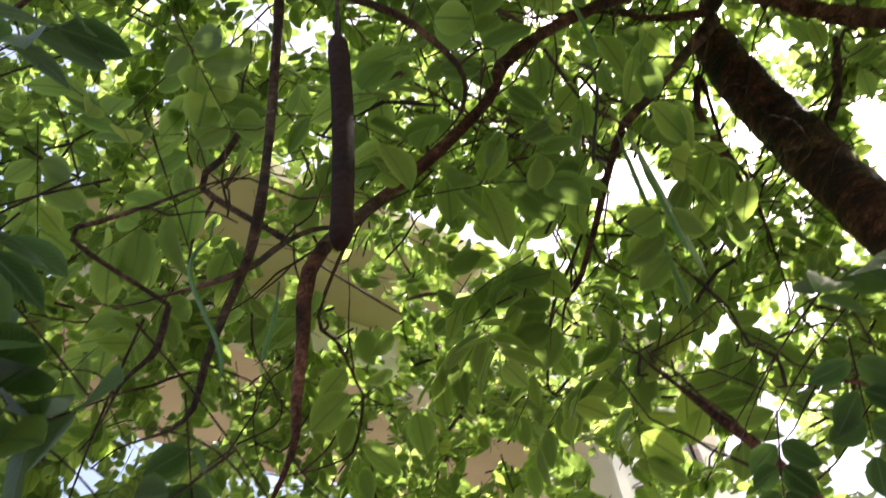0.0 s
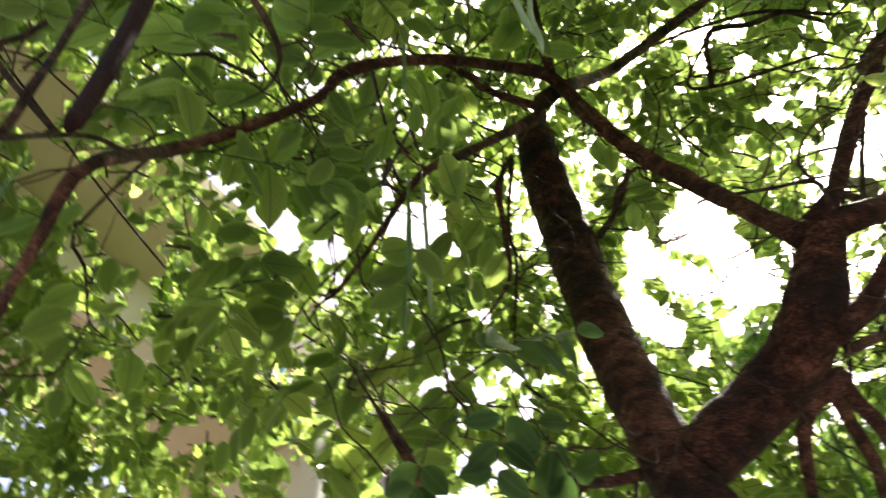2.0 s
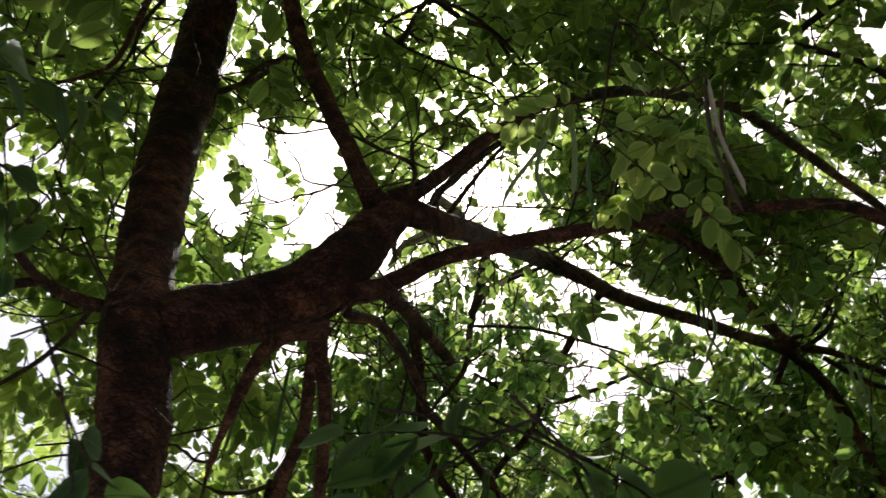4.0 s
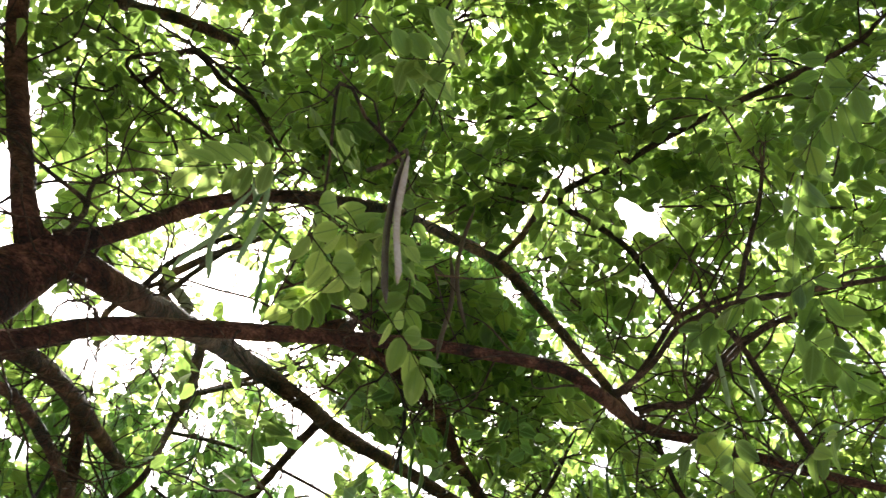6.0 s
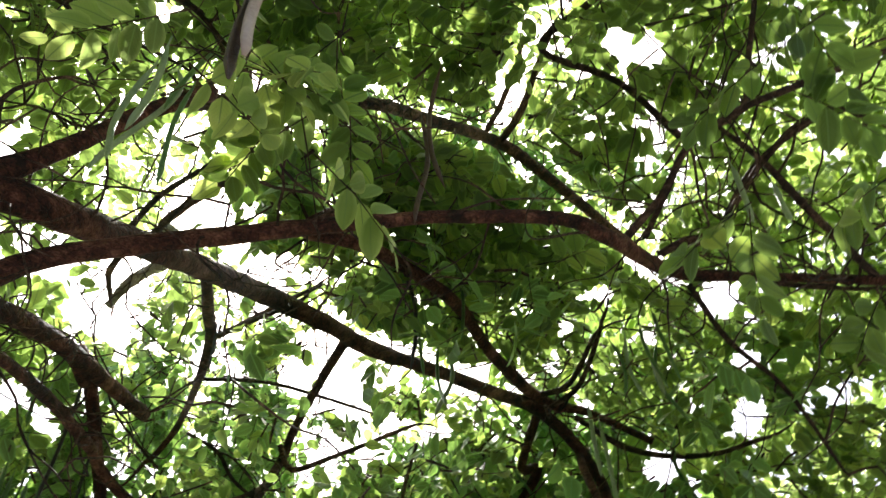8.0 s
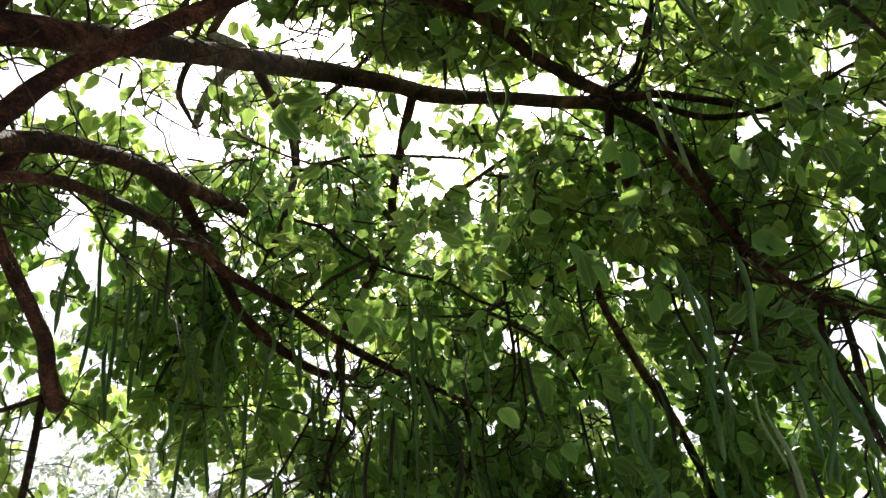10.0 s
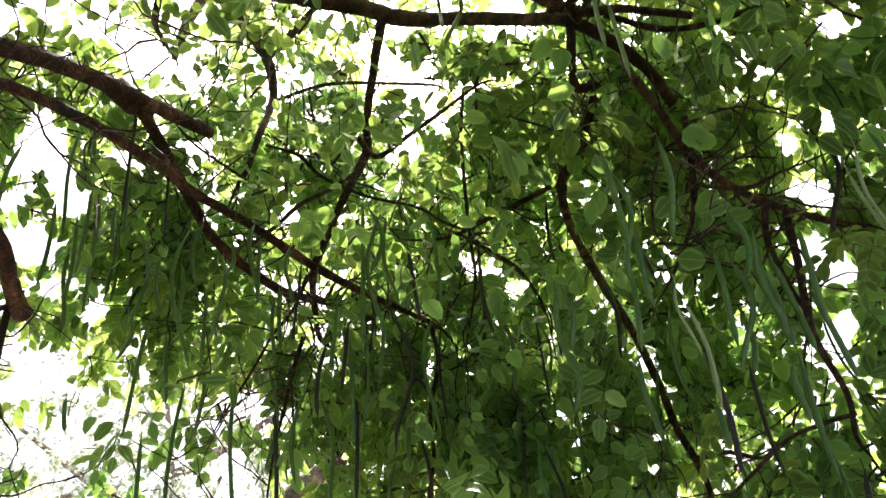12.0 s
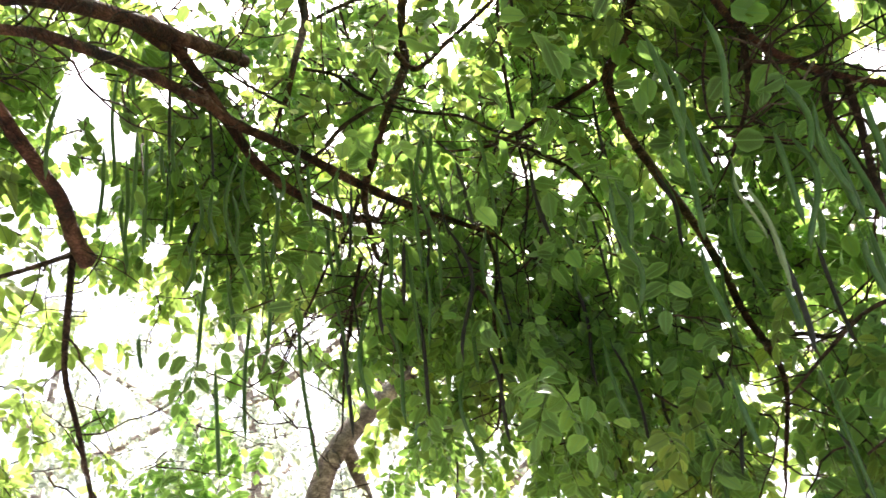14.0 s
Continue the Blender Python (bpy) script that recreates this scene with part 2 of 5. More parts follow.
def sprig_leaflets(pairs, size):
    """Leaflets of one pinnate leaf in its own frame, stalk along +y, hanging a little: list of (points, base)."""
    out = []
    reach = size * (0.75 + 0.55 * pairs)
    for i in range(pairs * 2 + 1):
        s = 0.25 + 0.75 * (i // 2) / pairs if i < pairs * 2 else 1.0
        y = reach * s
        z = -0.18 * reach * s * s
        side = 0 if i == pairs * 2 else (-1 if i % 2 else 1)
        ln = size * rng.uniform(0.8, 1.15) * (0.82 + 0.3 * math.sin(math.pi * min(1, s)))
        v = leaflet(ln, ln * rng.uniform(0.54, 0.7), rng.uniform(0.05, 0.35), rng.uniform(0.0, 0.3), rng.uniform(-0.3, 0.3))
        v[:, 1] += ln * 0.07
        m = turn(rng.uniform(-0.75, 0.3), rng.uniform(-0.6, 0.6), -side * rng.uniform(0.75, 1.15) + rng.uniform(-0.12, 0.12))
        out.append((v @ m.T + np.array((0, y + rng.uniform(-.01, .01), z)), None))
    return [o[0] for o in out], reach


def leaf_mesh(name, blades, mat, detail=FINE_LEAF):
    """One mesh from an array of blades, each with the points of one leaflet; detail: the rows of points kept."""
    keep = [0] + [1 + 3 * q + j for q in detail for j in (0, 1, 2)] + [NV - 1]
    blades = np.asarray(blades, dtype=np.float32)[:, keep]
    k, nv = len(blades), len(keep)
    faces = [(0, 2, 1), (0, 3, 2)] + [(i + j, i + j + 1, i + j + 4, i + j + 3) for i in range(1, nv - 4, 3) for j in (0, 1)] + [(nv - 4, nv - 3, nv - 1), (nv - 3, nv - 2, nv - 1)]
    me = bpy.data.meshes.new(name)
    me.vertices.add(k * nv)
    me.vertices.foreach_set("co", blades.reshape(-1))
    flat = np.concatenate([np.array(f) for f in faces])
    sizes = np.array([len(f) for f in faces])
    starts = np.concatenate([[0], np.cumsum(sizes)[:-1]])
    n = len(flat)
    me.loops.add(k * n)
    me.loops.foreach_set("vertex_index", (flat[None] + nv * np.arange(k)[:, None]).reshape(-1).astype(np.int32))
    me.polygons.add(k * len(faces))
    me.polygons.foreach_set("loop_start", (starts[None] + n * np.arange(k)[:, None]).reshape(-1).astype(np.int32))
    me.polygons.foreach_set("use_smooth", np.ones(k * len(faces), dtype=bool))
    me.update(calc_edges=True)
    at = me.attributes.new("blade", "FLOAT_VECTOR", "POINT")
    at.data.foreach_set("vector", np.tile(LU[keep], (k, 1)).reshape(-1).astype(np.float32))
    me.materials.append(mat)
    return me


VARIANTS = [sprig_leaflets(p, 1.0) for p in (3, 4, 4, 5, 5, 3, 4, 4, 5, 5)]
VAR_PTS = [np.concatenate(v[0]) for v in VARIANTS]


class Foliage:
    """Gathers leaves and the thin stalks that carry them."""

    def __init__(self):
        self.blades, self.stalks = [], []

    def sprig(self, base, heading, droop, size, roll=0.0):
        k = rng.integers(len(VARIANTS))
        m = turn(-droop, roll, -heading)
        self.blades.append((VAR_PTS[k] @ m.T * size + base).reshape(-1, NV, 3))
        reach = VARIANTS[k][1] * size
        for a, b in ((0, 0.5), (0.5, 1.0)):
            p = [np.array((0, reach * s, -0.18 * reach * s * s)) @ m.T + base for s in (a, b)]
            self.stalks.append((p[0], p[1], 0.0016 - 0.0009 * a, 0.0016 - 0.0009 * b))

    def stem(self, pts, r0, r1):
        for i in range(len(pts) - 1):
            a, b = i / (len(pts) - 1), (i + 1) / (len(pts) - 1)
            self.stalks.append((pts[i], pts[i + 1], r0 + (r1 - r0) * a, r0 + (r1 - r0) * b))

    def leaf_object(self, name, mat, parent, label="", detail=FINE_LEAF):
        ob = new(name, leaf_mesh(name, np.concatenate(self.blades), mat, detail))
        ob.parent = parent
        tagged(ob, label, kind="stuff")
        return ob

    def stalk_object(self, name, mat, parent, label=""):
        s = self.stalks
        a = np.array([q[0] for q in s])
        b = np.array([q[1] for q in s])
        r0 = np.array([q[2] for q in s])[:, None]
        r1 = np.array([q[3] for q in s])[:, None]
        d = b - a
        d /= np.linalg.norm(d, axis=1)[:, None] + 1e-9
        u = np.cross(d, np.array((0.3, 0.5, 0.81)))
        u /= np.linalg.norm(u, axis=1)[:, None] + 1e-9
        w = np.cross(d, u)
        rings = []
        for e, r in ((a, r0), (b, r1)):
            for k in range(4):
                rings.append(e + r * (u * math.cos(k * math.pi / 2) + w * math.sin(k * math.pi / 2)))
        pts = np.stack(rings, 1).astype(np.float32)
        k = len(s)
        faces = np.array([(0, 1, 5, 4), (1, 2, 6, 5), (2, 3, 7, 6), (3, 0, 4, 7)])
        me = bpy.data.meshes.new(name)
        me.vertices.add(k * 8)
        me.vertices.foreach_set("co", pts.reshape(-1))
        me.loops.add(k * 16)
        me.loops.foreach_set("vertex_index", (faces.reshape(-1)[None] + 8 * np.arange(k)[:, None]).reshape(-1).astype(np.int32))
        me.polygons.add(k * 4)
        me.polygons.foreach_set("loop_start", (4 * np.arange(k * 4)).astype(np.int32))
        me.polygons.foreach_set("use_smooth", np.ones(k * 4, dtype=bool))
        me.update(calc_edges=True)
        me.materials.append(mat)
        ob = new(name, me)
        ob.parent = parent
        tagged(ob, label, kind="stuff")
        return ob


# ---- ground ----
bm = bmesh.new()
bmesh.ops.create_grid(bm, x_segments=80, y_segments=80, size=1)
for v in bm.verts:
    d = v.co.length
    v.co = Vector((v.co.x * (20 + 380 * d ** 3), v.co.y * (20 + 380 * d ** 3), 0))
    v.co.z = 0.05 * noise.noise(v.co * 0.6)
tagged(part("ground", bm, SOIL), "bare dry soil under the tree", "ground", kind="structure")

# ---- the tree ----
tree = tagged(new("shade_tree"), "red-barked leaning tree with pinnate leaves and long hanging pods", "tree")
tree.location = (1.9, 1.98, 0)


def limb(name, pts, mat=None, label=""):
    """A bough, branch or twig, as one mesh under the tree."""
    if name not in ("trunk", "limb") and pts[-1][3] < 0.015:
        a, b = np.array(pts[-2]), np.array(pts[-1])
        d = (b - a)[:3] / np.linalg.norm((b - a)[:3])
        r, pts = b[3], list(pts)
        for k in range(4):
            d = d + rng.normal(0, 0.3, 3)
            d /= np.linalg.norm(d)
            b = np.append(b[:3] + d * min(0.09, 4 * r + 0.02), max(0.0012, r * (0.72, 0.5, 0.3, 0.12)[k]))
            pts.append(tuple(b))
    path = smooth_path(pts, 0.022 if name in ("trunk", "limb") else 0.03)
    thick = max(q[3] for q in pts)
    bm = bmesh.new()
    tube(bm, path, 18 if thick > 0.05 else 10 if thick > 0.02 else 7, 0.12 if name in ("trunk", "limb") else 0.16, len(pts))
    ob = part(name, bm, mat or (TRUNK_BARK if name in ("trunk", "limb") else BARK if thick > 0.014 else TWIG), tree, label)
    ob.matrix_parent_inverse = Matrix.Translation(-tree.location)
    BOUGHS.append((path[:, :3], thick))
    return ob


# trunk first, then boughs, branches and twigs
BOUGHS = []
limb('trunk', [(1.900, 1.980, -0.120, 0.1710), (1.860, 1.940, 0.150, 0.1283), (1.770, 1.860, 0.800, 0.1121), (1.680, 1.780, 1.600, 0.1045), (1.605, 1.710, 2.300, 0.0978), (1.553, 1.670, 2.766, 0.0947), (1.467, 1.656, 2.953, 0.0994), (1.389, 1.649, 3.134, 0.0903), (1.342, 1.743, 3.709, 0.0936), (1.297, 1.789, 4.345, 0.0978), (1.167, 1.655, 4.620, 0.0876), (1.109, 1.582, 4.770, 0.0689)])
limb('limb', [(1.428, 1.616, 3.120, 0.0914), (1.540, 1.530, 3.221, 0.1000), (1.679, 1.407, 3.349, 0.0985), (1.662, 1.210, 3.392, 0.0879), (1.690, 1.105, 3.547, 0.0744), (1.676, 1.036, 3.622, 0.0619)])
limb('branch', [(1.664, 1.085, 3.578, 0.0417), (1.574, 1.093, 3.640, 0.0330), (1.526, 1.148, 3.792, 0.0314), (1.445, 1.236, 4.030, 0.0319), (1.344, 1.328, 4.315, 0.0326), (1.175, 1.297, 4.456, 0.0314), (1.192, 1.304, 4.407, 0.0297), (1.052, 1.285, 4.626, 0.0258), (0.796, 1.245, 4.495, 0.0210), (0.593, 1.225, 4.378, 0.0198), (0.391, 1.226, 4.238, 0.0202), (0.250, 1.247, 4.112, 0.0222), (0.194, 1.311, 4.036, 0.0177), (-0.002, 1.396, 3.888, 0.0185), (-0.185, 1.442, 3.755, 0.0191), (-0.237, 1.067, 3.114, 0.0153), (-0.278, 1.107, 3.046, 0.0160), (-0.287, 1.146, 2.953, 0.0130), (-0.305, 1.194, 2.838, 0.0110)])
limb('branch', [(1.675, 1.050, 3.626, 0.0456), (1.699, 0.951, 3.690, 0.0275), (1.749, 0.865, 3.828, 0.0231), (1.798, 0.767, 3.972, 0.0226), (1.862, 0.659, 4.106, 0.0236), (1.970, 0.787, 4.309, 0.0229), (2.153, 0.660, 4.567, 0.0249), (2.466, 0.456, 4.935, 0.0262), (2.791, 0.320, 5.255, 0.0271), (3.255, 0.078, 5.602, 0.0306), (3.471, -0.114, 5.458, 0.0282), (3.705, -0.313, 5.269, 0.0259), (3.915, -0.508, 5.062, 0.0212)])
limb('branch', [(1.687, 1.053, 3.617, 0.0521), (1.829, 0.980, 3.661, 0.0429), (2.253, 1.048, 4.041, 0.0405), (3.011, 1.168, 4.692, 0.0445), (3.362, 1.001, 4.760, 0.0402), (3.545, 0.922, 4.779, 0.0390), (3.619, 0.603, 4.570, 0.0301), (3.649, 0.374, 4.399, 0.0270), (3.670, 0.166, 4.221, 0.0261), (3.937, 0.045, 4.107, 0.0231), (4.058, 0.011, 3.941, 0.0193)])
limb('branch', [(1.703, 1.189, 3.315, 0.0370), (1.785, 1.146, 3.390, 0.0355), (1.818, 1.079, 3.439, 0.0281), (1.860, 0.969, 3.515, 0.0258), (1.957, 0.785, 3.595, 0.0249), (2.086, 0.509, 3.677, 0.0241), (2.186, 0.277, 3.725, 0.0205), (2.248, 0.116, 3.745, 0.0180), (2.366, -0.173, 3.744, 0.0185), (2.445, -0.276, 3.707, 0.0215), (2.872, -0.437, 3.971, 0.0221), (2.955, -0.618, 3.959, 0.0161), (2.866, -0.764, 3.792, 0.0138), (2.770, -0.921, 3.610, 0.0130), (2.772, -1.066, 3.543, 0.0116), (2.781, -1.191, 3.464, 0.0102)])
limb('branch', [(1.667, 1.266, 3.380, 0.0311), (1.816, 1.262, 3.480, 0.0345), (1.933, 1.317, 3.592, 0.0315), (2.131, 1.365, 3.754, 0.0314), (2.411, 1.443, 3.917, 0.0314), (2.709, 1.532, 4.061, 0.0293), (3.075, 1.636, 4.225, 0.0286)])
limb('branch', [(1.849, 1.278, 3.512, 0.0170), (1.893, 1.330, 3.447, 0.0189), (2.014, 1.336, 3.526, 0.0170), (2.196, 1.392, 3.643, 0.0183), (2.524, 1.512, 3.792, 0.0206), (2.890, 1.655, 3.927, 0.0212), (2.879, 1.664, 3.972, 0.0225), (3.042, 1.729, 3.962, 0.0212), (3.360, 1.699, 3.919, 0.0198), (3.697, 1.650, 3.833, 0.0203), (3.950, 1.557, 3.746, 0.0165), (4.213, 1.424, 3.646, 0.0105)])
limb('branch', [(2.472, 1.469, 3.953, 0.0193), (2.673, 1.571, 4.026, 0.0206), (2.633, 1.601, 4.159, 0.0244), (2.818, 1.657, 4.090, 0.0247), (3.082, 1.767, 3.979, 0.0234), (3.317, 1.852, 3.881, 0.0221), (3.654, 1.829, 3.778, 0.0206), (3.827, 1.758, 3.768, 0.0146)])
limb('branch', [(3.484, 0.951, 4.822, 0.0253), (3.658, 1.184, 4.737, 0.0217), (3.828, 1.392, 4.640, 0.0201), (3.938, 1.505, 4.573, 0.0227), (3.819, 1.579, 4.226, 0.0182), (3.891, 1.734, 4.174, 0.0189), (3.883, 1.839, 3.993, 0.0198), (3.958, 1.912, 3.835, 0.0154), (4.022, 1.950, 3.718, 0.0110)])
limb('twig', [(3.840, 1.466, 4.589, 0.0148), (3.948, 1.444, 4.515, 0.0148), (3.971, 1.253, 4.546, 0.0113), (4.018, 1.064, 4.617, 0.0113), (4.054, 0.887, 4.679, 0.0090)])
limb('branch', [(2.903, 1.151, 4.599, 0.0226), (2.837, 1.303, 4.701, 0.0251), (3.151, 1.512, 4.861, 0.0277), (3.425, 1.678, 4.997, 0.0275), (3.597, 1.820, 4.956, 0.0213), (3.438, 1.747, 4.501, 0.0150), (3.467, 1.850, 4.390, 0.0129)])
limb('twig', [(3.429, 1.672, 4.998, 0.0161), (3.427, 1.473, 5.045, 0.0158), (3.416, 1.335, 5.079, 0.0135), (3.433, 1.150, 5.153, 0.0090)])
limb('twig', [(3.617, 1.816, 4.942, 0.0106), (3.636, 1.472, 4.821, 0.0102), (3.802, 1.251, 4.790, 0.0090), (3.951, 1.050, 4.740, 0.0067)])
limb('branch', [(2.935, 1.718, 5.323, 0.0284), (3.039, 1.608, 5.192, 0.0315), (3.110, 1.858, 5.269, 0.0282), (3.200, 2.097, 5.323, 0.0270), (3.231, 2.193, 5.235, 0.0172)], PALE, 'pale dead branch stripped of its bark')
limb('twig', [(2.938, 1.737, 5.310, 0.0142), (2.882, 1.813, 5.162, 0.0158), (2.963, 1.982, 5.139, 0.0161), (3.091, 2.064, 5.142, 0.0118)])
limb('twig', [(2.562, -0.592, 4.158, 0.0120), (2.473, -0.460, 4.497, 0.0120), (2.324, -0.248, 4.618, 0.0133), (2.239, -0.453, 4.657, 0.0133), (2.152, -0.661, 4.679, 0.0133), (2.067, -0.859, 4.683, 0.0125), (1.991, -1.045, 4.671, 0.0116), (1.868, -1.285, 4.644, 0.0099)])
limb('branch', [(2.449, -0.324, 3.698, 0.0118), (2.393, -0.438, 3.751, 0.0092), (2.314, -0.539, 3.816, 0.0093), (2.264, -0.677, 3.830, 0.0093), (2.233, -0.828, 3.814, 0.0093), (2.168, -1.104, 3.759, 0.0066), (2.116, -1.231, 3.735, 0.0046)])
limb('twig', [(2.257, -0.700, 3.830, 0.0079), (2.222, -0.768, 4.010, 0.0083), (2.122, -0.830, 4.122, 0.0071), (2.044, -0.863, 4.220, 0.0058)])
limb('twig', [(2.770, -0.921, 3.610, 0.0116), (2.672, -0.834, 3.822, 0.0118), (2.578, -0.762, 4.000, 0.0105), (2.501, -0.675, 4.150, 0.0069)])
limb('twig', [(2.578, -0.762, 4.000, 0.0090), (2.519, -0.862, 4.023, 0.0082), (2.486, -0.948, 4.024, 0.0060)])
limb('twig', [(2.668, -0.404, 3.837, 0.0116), (2.650, -0.485, 3.846, 0.0109), (2.662, -0.565, 3.852, 0.0102), (2.637, -0.647, 3.917, 0.0103), (2.579, -0.757, 4.001, 0.0090)])
limb('twig', [(3.238, 0.082, 5.588, 0.0188), (3.095, -0.074, 5.593, 0.0184), (2.935, -0.194, 5.633, 0.0148)])
limb('branch', [(2.122, 0.426, 3.694, 0.0214), (2.229, 0.443, 3.891, 0.0214), (2.277, 0.540, 3.923, 0.0238), (2.396, 0.452, 3.970, 0.0217), (2.586, 0.373, 4.050, 0.0214), (2.900, 0.280, 4.137, 0.0233), (3.216, 0.251, 4.182, 0.0233), (3.638, 0.155, 4.262, 0.0257), (3.764, -0.003, 4.247, 0.0171), (3.839, -0.219, 4.088, 0.0150)])
limb('branch', [(3.674, 0.188, 4.242, 0.0187), (3.946, 0.340, 4.204, 0.0198), (4.064, 0.296, 4.259, 0.0221), (4.176, 0.431, 4.171, 0.0203), (4.263, 0.545, 4.106, 0.0247), (4.263, 0.638, 4.061, 0.0247), (4.329, 0.684, 3.873, 0.0183), (4.423, 0.645, 3.583, 0.0198), (4.483, 0.584, 3.318, 0.0174), (4.504, 0.546, 3.073, 0.0159), (4.494, 0.518, 2.854, 0.0146), (4.500, 0.484, 2.724, 0.0134), (4.504, 0.473, 2.557, 0.0106), (4.532, 0.592, 2.292, 0.0070)])
limb('twig', [(4.263, 0.648, 4.057, 0.0144), (4.230, 0.771, 4.029, 0.0134), (4.203, 0.978, 4.018, 0.0126), (4.119, 1.189, 3.963, 0.0094), (3.993, 1.355, 3.971, 0.0052)])
limb('twig', [(4.493, 0.495, 2.731, 0.0108), (4.538, 0.365, 2.728, 0.0090), (4.584, 0.263, 2.685, 0.0072), (4.539, 0.139, 2.743, 0.0053)])
limb('branch', [(3.861, 0.080, 4.140, 0.0159), (3.780, 0.056, 3.947, 0.0177), (3.760, -0.007, 3.682, 0.0158), (3.754, -0.052, 3.461, 0.0150), (3.806, -0.111, 3.325, 0.0132), (3.848, -0.204, 3.200, 0.0122), (3.912, -0.301, 3.124, 0.0091), (3.962, -0.402, 3.059, 0.0061)])
limb('twig', [(3.733, -0.087, 3.577, 0.0113), (3.817, -0.021, 3.371, 0.0110), (3.879, 0.054, 3.258, 0.0087), (3.917, 0.164, 3.151, 0.0063)])
limb('twig', [(3.850, -0.202, 3.197, 0.0122), (3.905, -0.157, 3.099, 0.0107), (3.948, -0.162, 2.921, 0.0090)])
limb('branch', [(3.874, -0.250, 3.173, 0.0114), (3.921, -0.213, 2.986, 0.0127), (3.962, -0.169, 2.779, 0.0110), (3.995, -0.187, 2.579, 0.0094), (4.032, -0.158, 2.465, 0.0072)])
limb('twig', [(4.016, -0.185, 2.522, 0.0072), (4.047, -0.079, 2.537, 0.0074), (4.077, 0.038, 2.536, 0.0067), (4.109, 0.203, 2.472, 0.0061), (4.145, 0.310, 2.431, 0.0046)])
limb('branch', [(2.004, 1.334, 3.650, 0.0224), (2.009, 1.537, 3.597, 0.0249), (2.171, 1.683, 3.539, 0.0241), (2.332, 1.802, 3.494, 0.0249), (2.482, 1.940, 3.485, 0.0260), (2.634, 2.124, 3.446, 0.0328), (2.716, 2.200, 3.432, 0.0373)])
limb('twig', [(2.665, 2.210, 3.452, 0.0112), (2.527, 2.168, 3.339, 0.0098), (2.406, 2.192, 3.269, 0.0088)])
limb('twig', [(2.659, 2.201, 3.470, 0.0140), (2.677, 2.248, 3.207, 0.0137), (2.718, 2.329, 3.021, 0.0118), (2.809, 2.381, 2.814, 0.0110), (2.896, 2.425, 2.586, 0.0091)])
limb('branch', [(1.670, 1.227, 3.154, 0.0265), (1.625, 1.297, 3.141, 0.0238), (1.613, 1.366, 3.093, 0.0199), (1.669, 1.463, 3.030, 0.0176), (1.731, 1.561, 2.948, 0.0124), (1.783, 1.629, 2.904, 0.0084)])
limb('branch', [(1.650, 1.219, 3.179, 0.0292), (1.741, 1.267, 3.132, 0.0230), (1.848, 1.308, 3.065, 0.0206), (1.955, 1.371, 2.967, 0.0197), (2.048, 1.429, 2.877, 0.0186)])
limb('branch', [(1.292, 1.679, 3.110, 0.0201), (1.226, 1.725, 3.108, 0.0174), (1.076, 1.634, 3.009, 0.0137), (0.904, 1.497, 2.925, 0.0091), (0.852, 1.501, 2.949, 0.0057)])
limb('twig', [(1.083, 1.642, 3.003, 0.0138), (1.012, 1.670, 2.932, 0.0134), (0.954, 1.709, 2.833, 0.0119), (0.947, 1.765, 2.758, 0.0108)])
limb('twig', [(1.283, 1.693, 3.102, 0.0081), (1.232, 1.690, 2.921, 0.0070), (1.189, 1.729, 2.813, 0.0062), (1.145, 1.812, 2.729, 0.0050)])
limb('branch', [(1.220, 1.920, -0.080, 0.0279), (1.200, 1.900, 1.000, 0.0242), (1.060, 1.830, 1.950, 0.0205), (0.848, 1.711, 2.509, 0.0186), (0.783, 1.667, 2.629, 0.0174), (0.698, 1.614, 2.753, 0.0142), (0.616, 1.565, 2.853, 0.0131), (0.539, 1.524, 2.927, 0.0109), (0.480, 1.489, 2.983, 0.0066)])
limb('branch', [(1.095, 1.449, 4.735, 0.0362), (1.141, 1.337, 4.684, 0.0301), (1.488, 1.423, 5.204, 0.0270), (1.562, 1.078, 4.999, 0.0234), (1.715, 0.931, 5.103, 0.0201)])
limb('branch', [(1.103, 1.483, 4.680, 0.0305), (0.914, 1.462, 4.418, 0.0197), (0.739, 1.424, 4.150, 0.0164), (0.571, 1.385, 3.897, 0.0135), (0.516, 1.531, 3.865, 0.0124), (0.469, 1.683, 3.817, 0.0098), (0.403, 1.802, 3.727, 0.0084)])
limb('twig', [(1.022, 1.474, 4.568, 0.0168), (1.040, 1.388, 4.550, 0.0187), (0.862, 1.378, 4.549, 0.0150), (0.741, 1.382, 4.649, 0.0136), (0.602, 1.398, 4.740, 0.0104)])
limb('branch', [(1.052, 1.270, 4.632, 0.0206), (0.962, 1.159, 4.682, 0.0204), (0.904, 1.070, 4.799, 0.0208), (0.832, 0.996, 4.909, 0.0194), (0.728, 0.894, 5.090, 0.0164)])
limb('twig', [(1.295, 1.578, 4.077, 0.0117), (1.300, 1.483, 4.070, 0.0098), (1.292, 1.398, 4.122, 0.0090), (1.336, 1.350, 4.188, 0.0066)])
limb('branch', [(-0.277, 0.312, 3.042, 0.0090), (-0.245, 0.363, 2.994, 0.0087), (-0.201, 0.405, 2.956, 0.0086), (-0.167, 0.425, 2.924, 0.0109), (-0.133, 0.470, 2.973, 0.0074), (-0.081, 0.516, 2.999, 0.0069), (-0.024, 0.559, 3.024, 0.0071), (0.026, 0.615, 3.039, 0.0062), (0.066, 0.675, 3.049, 0.0053)])
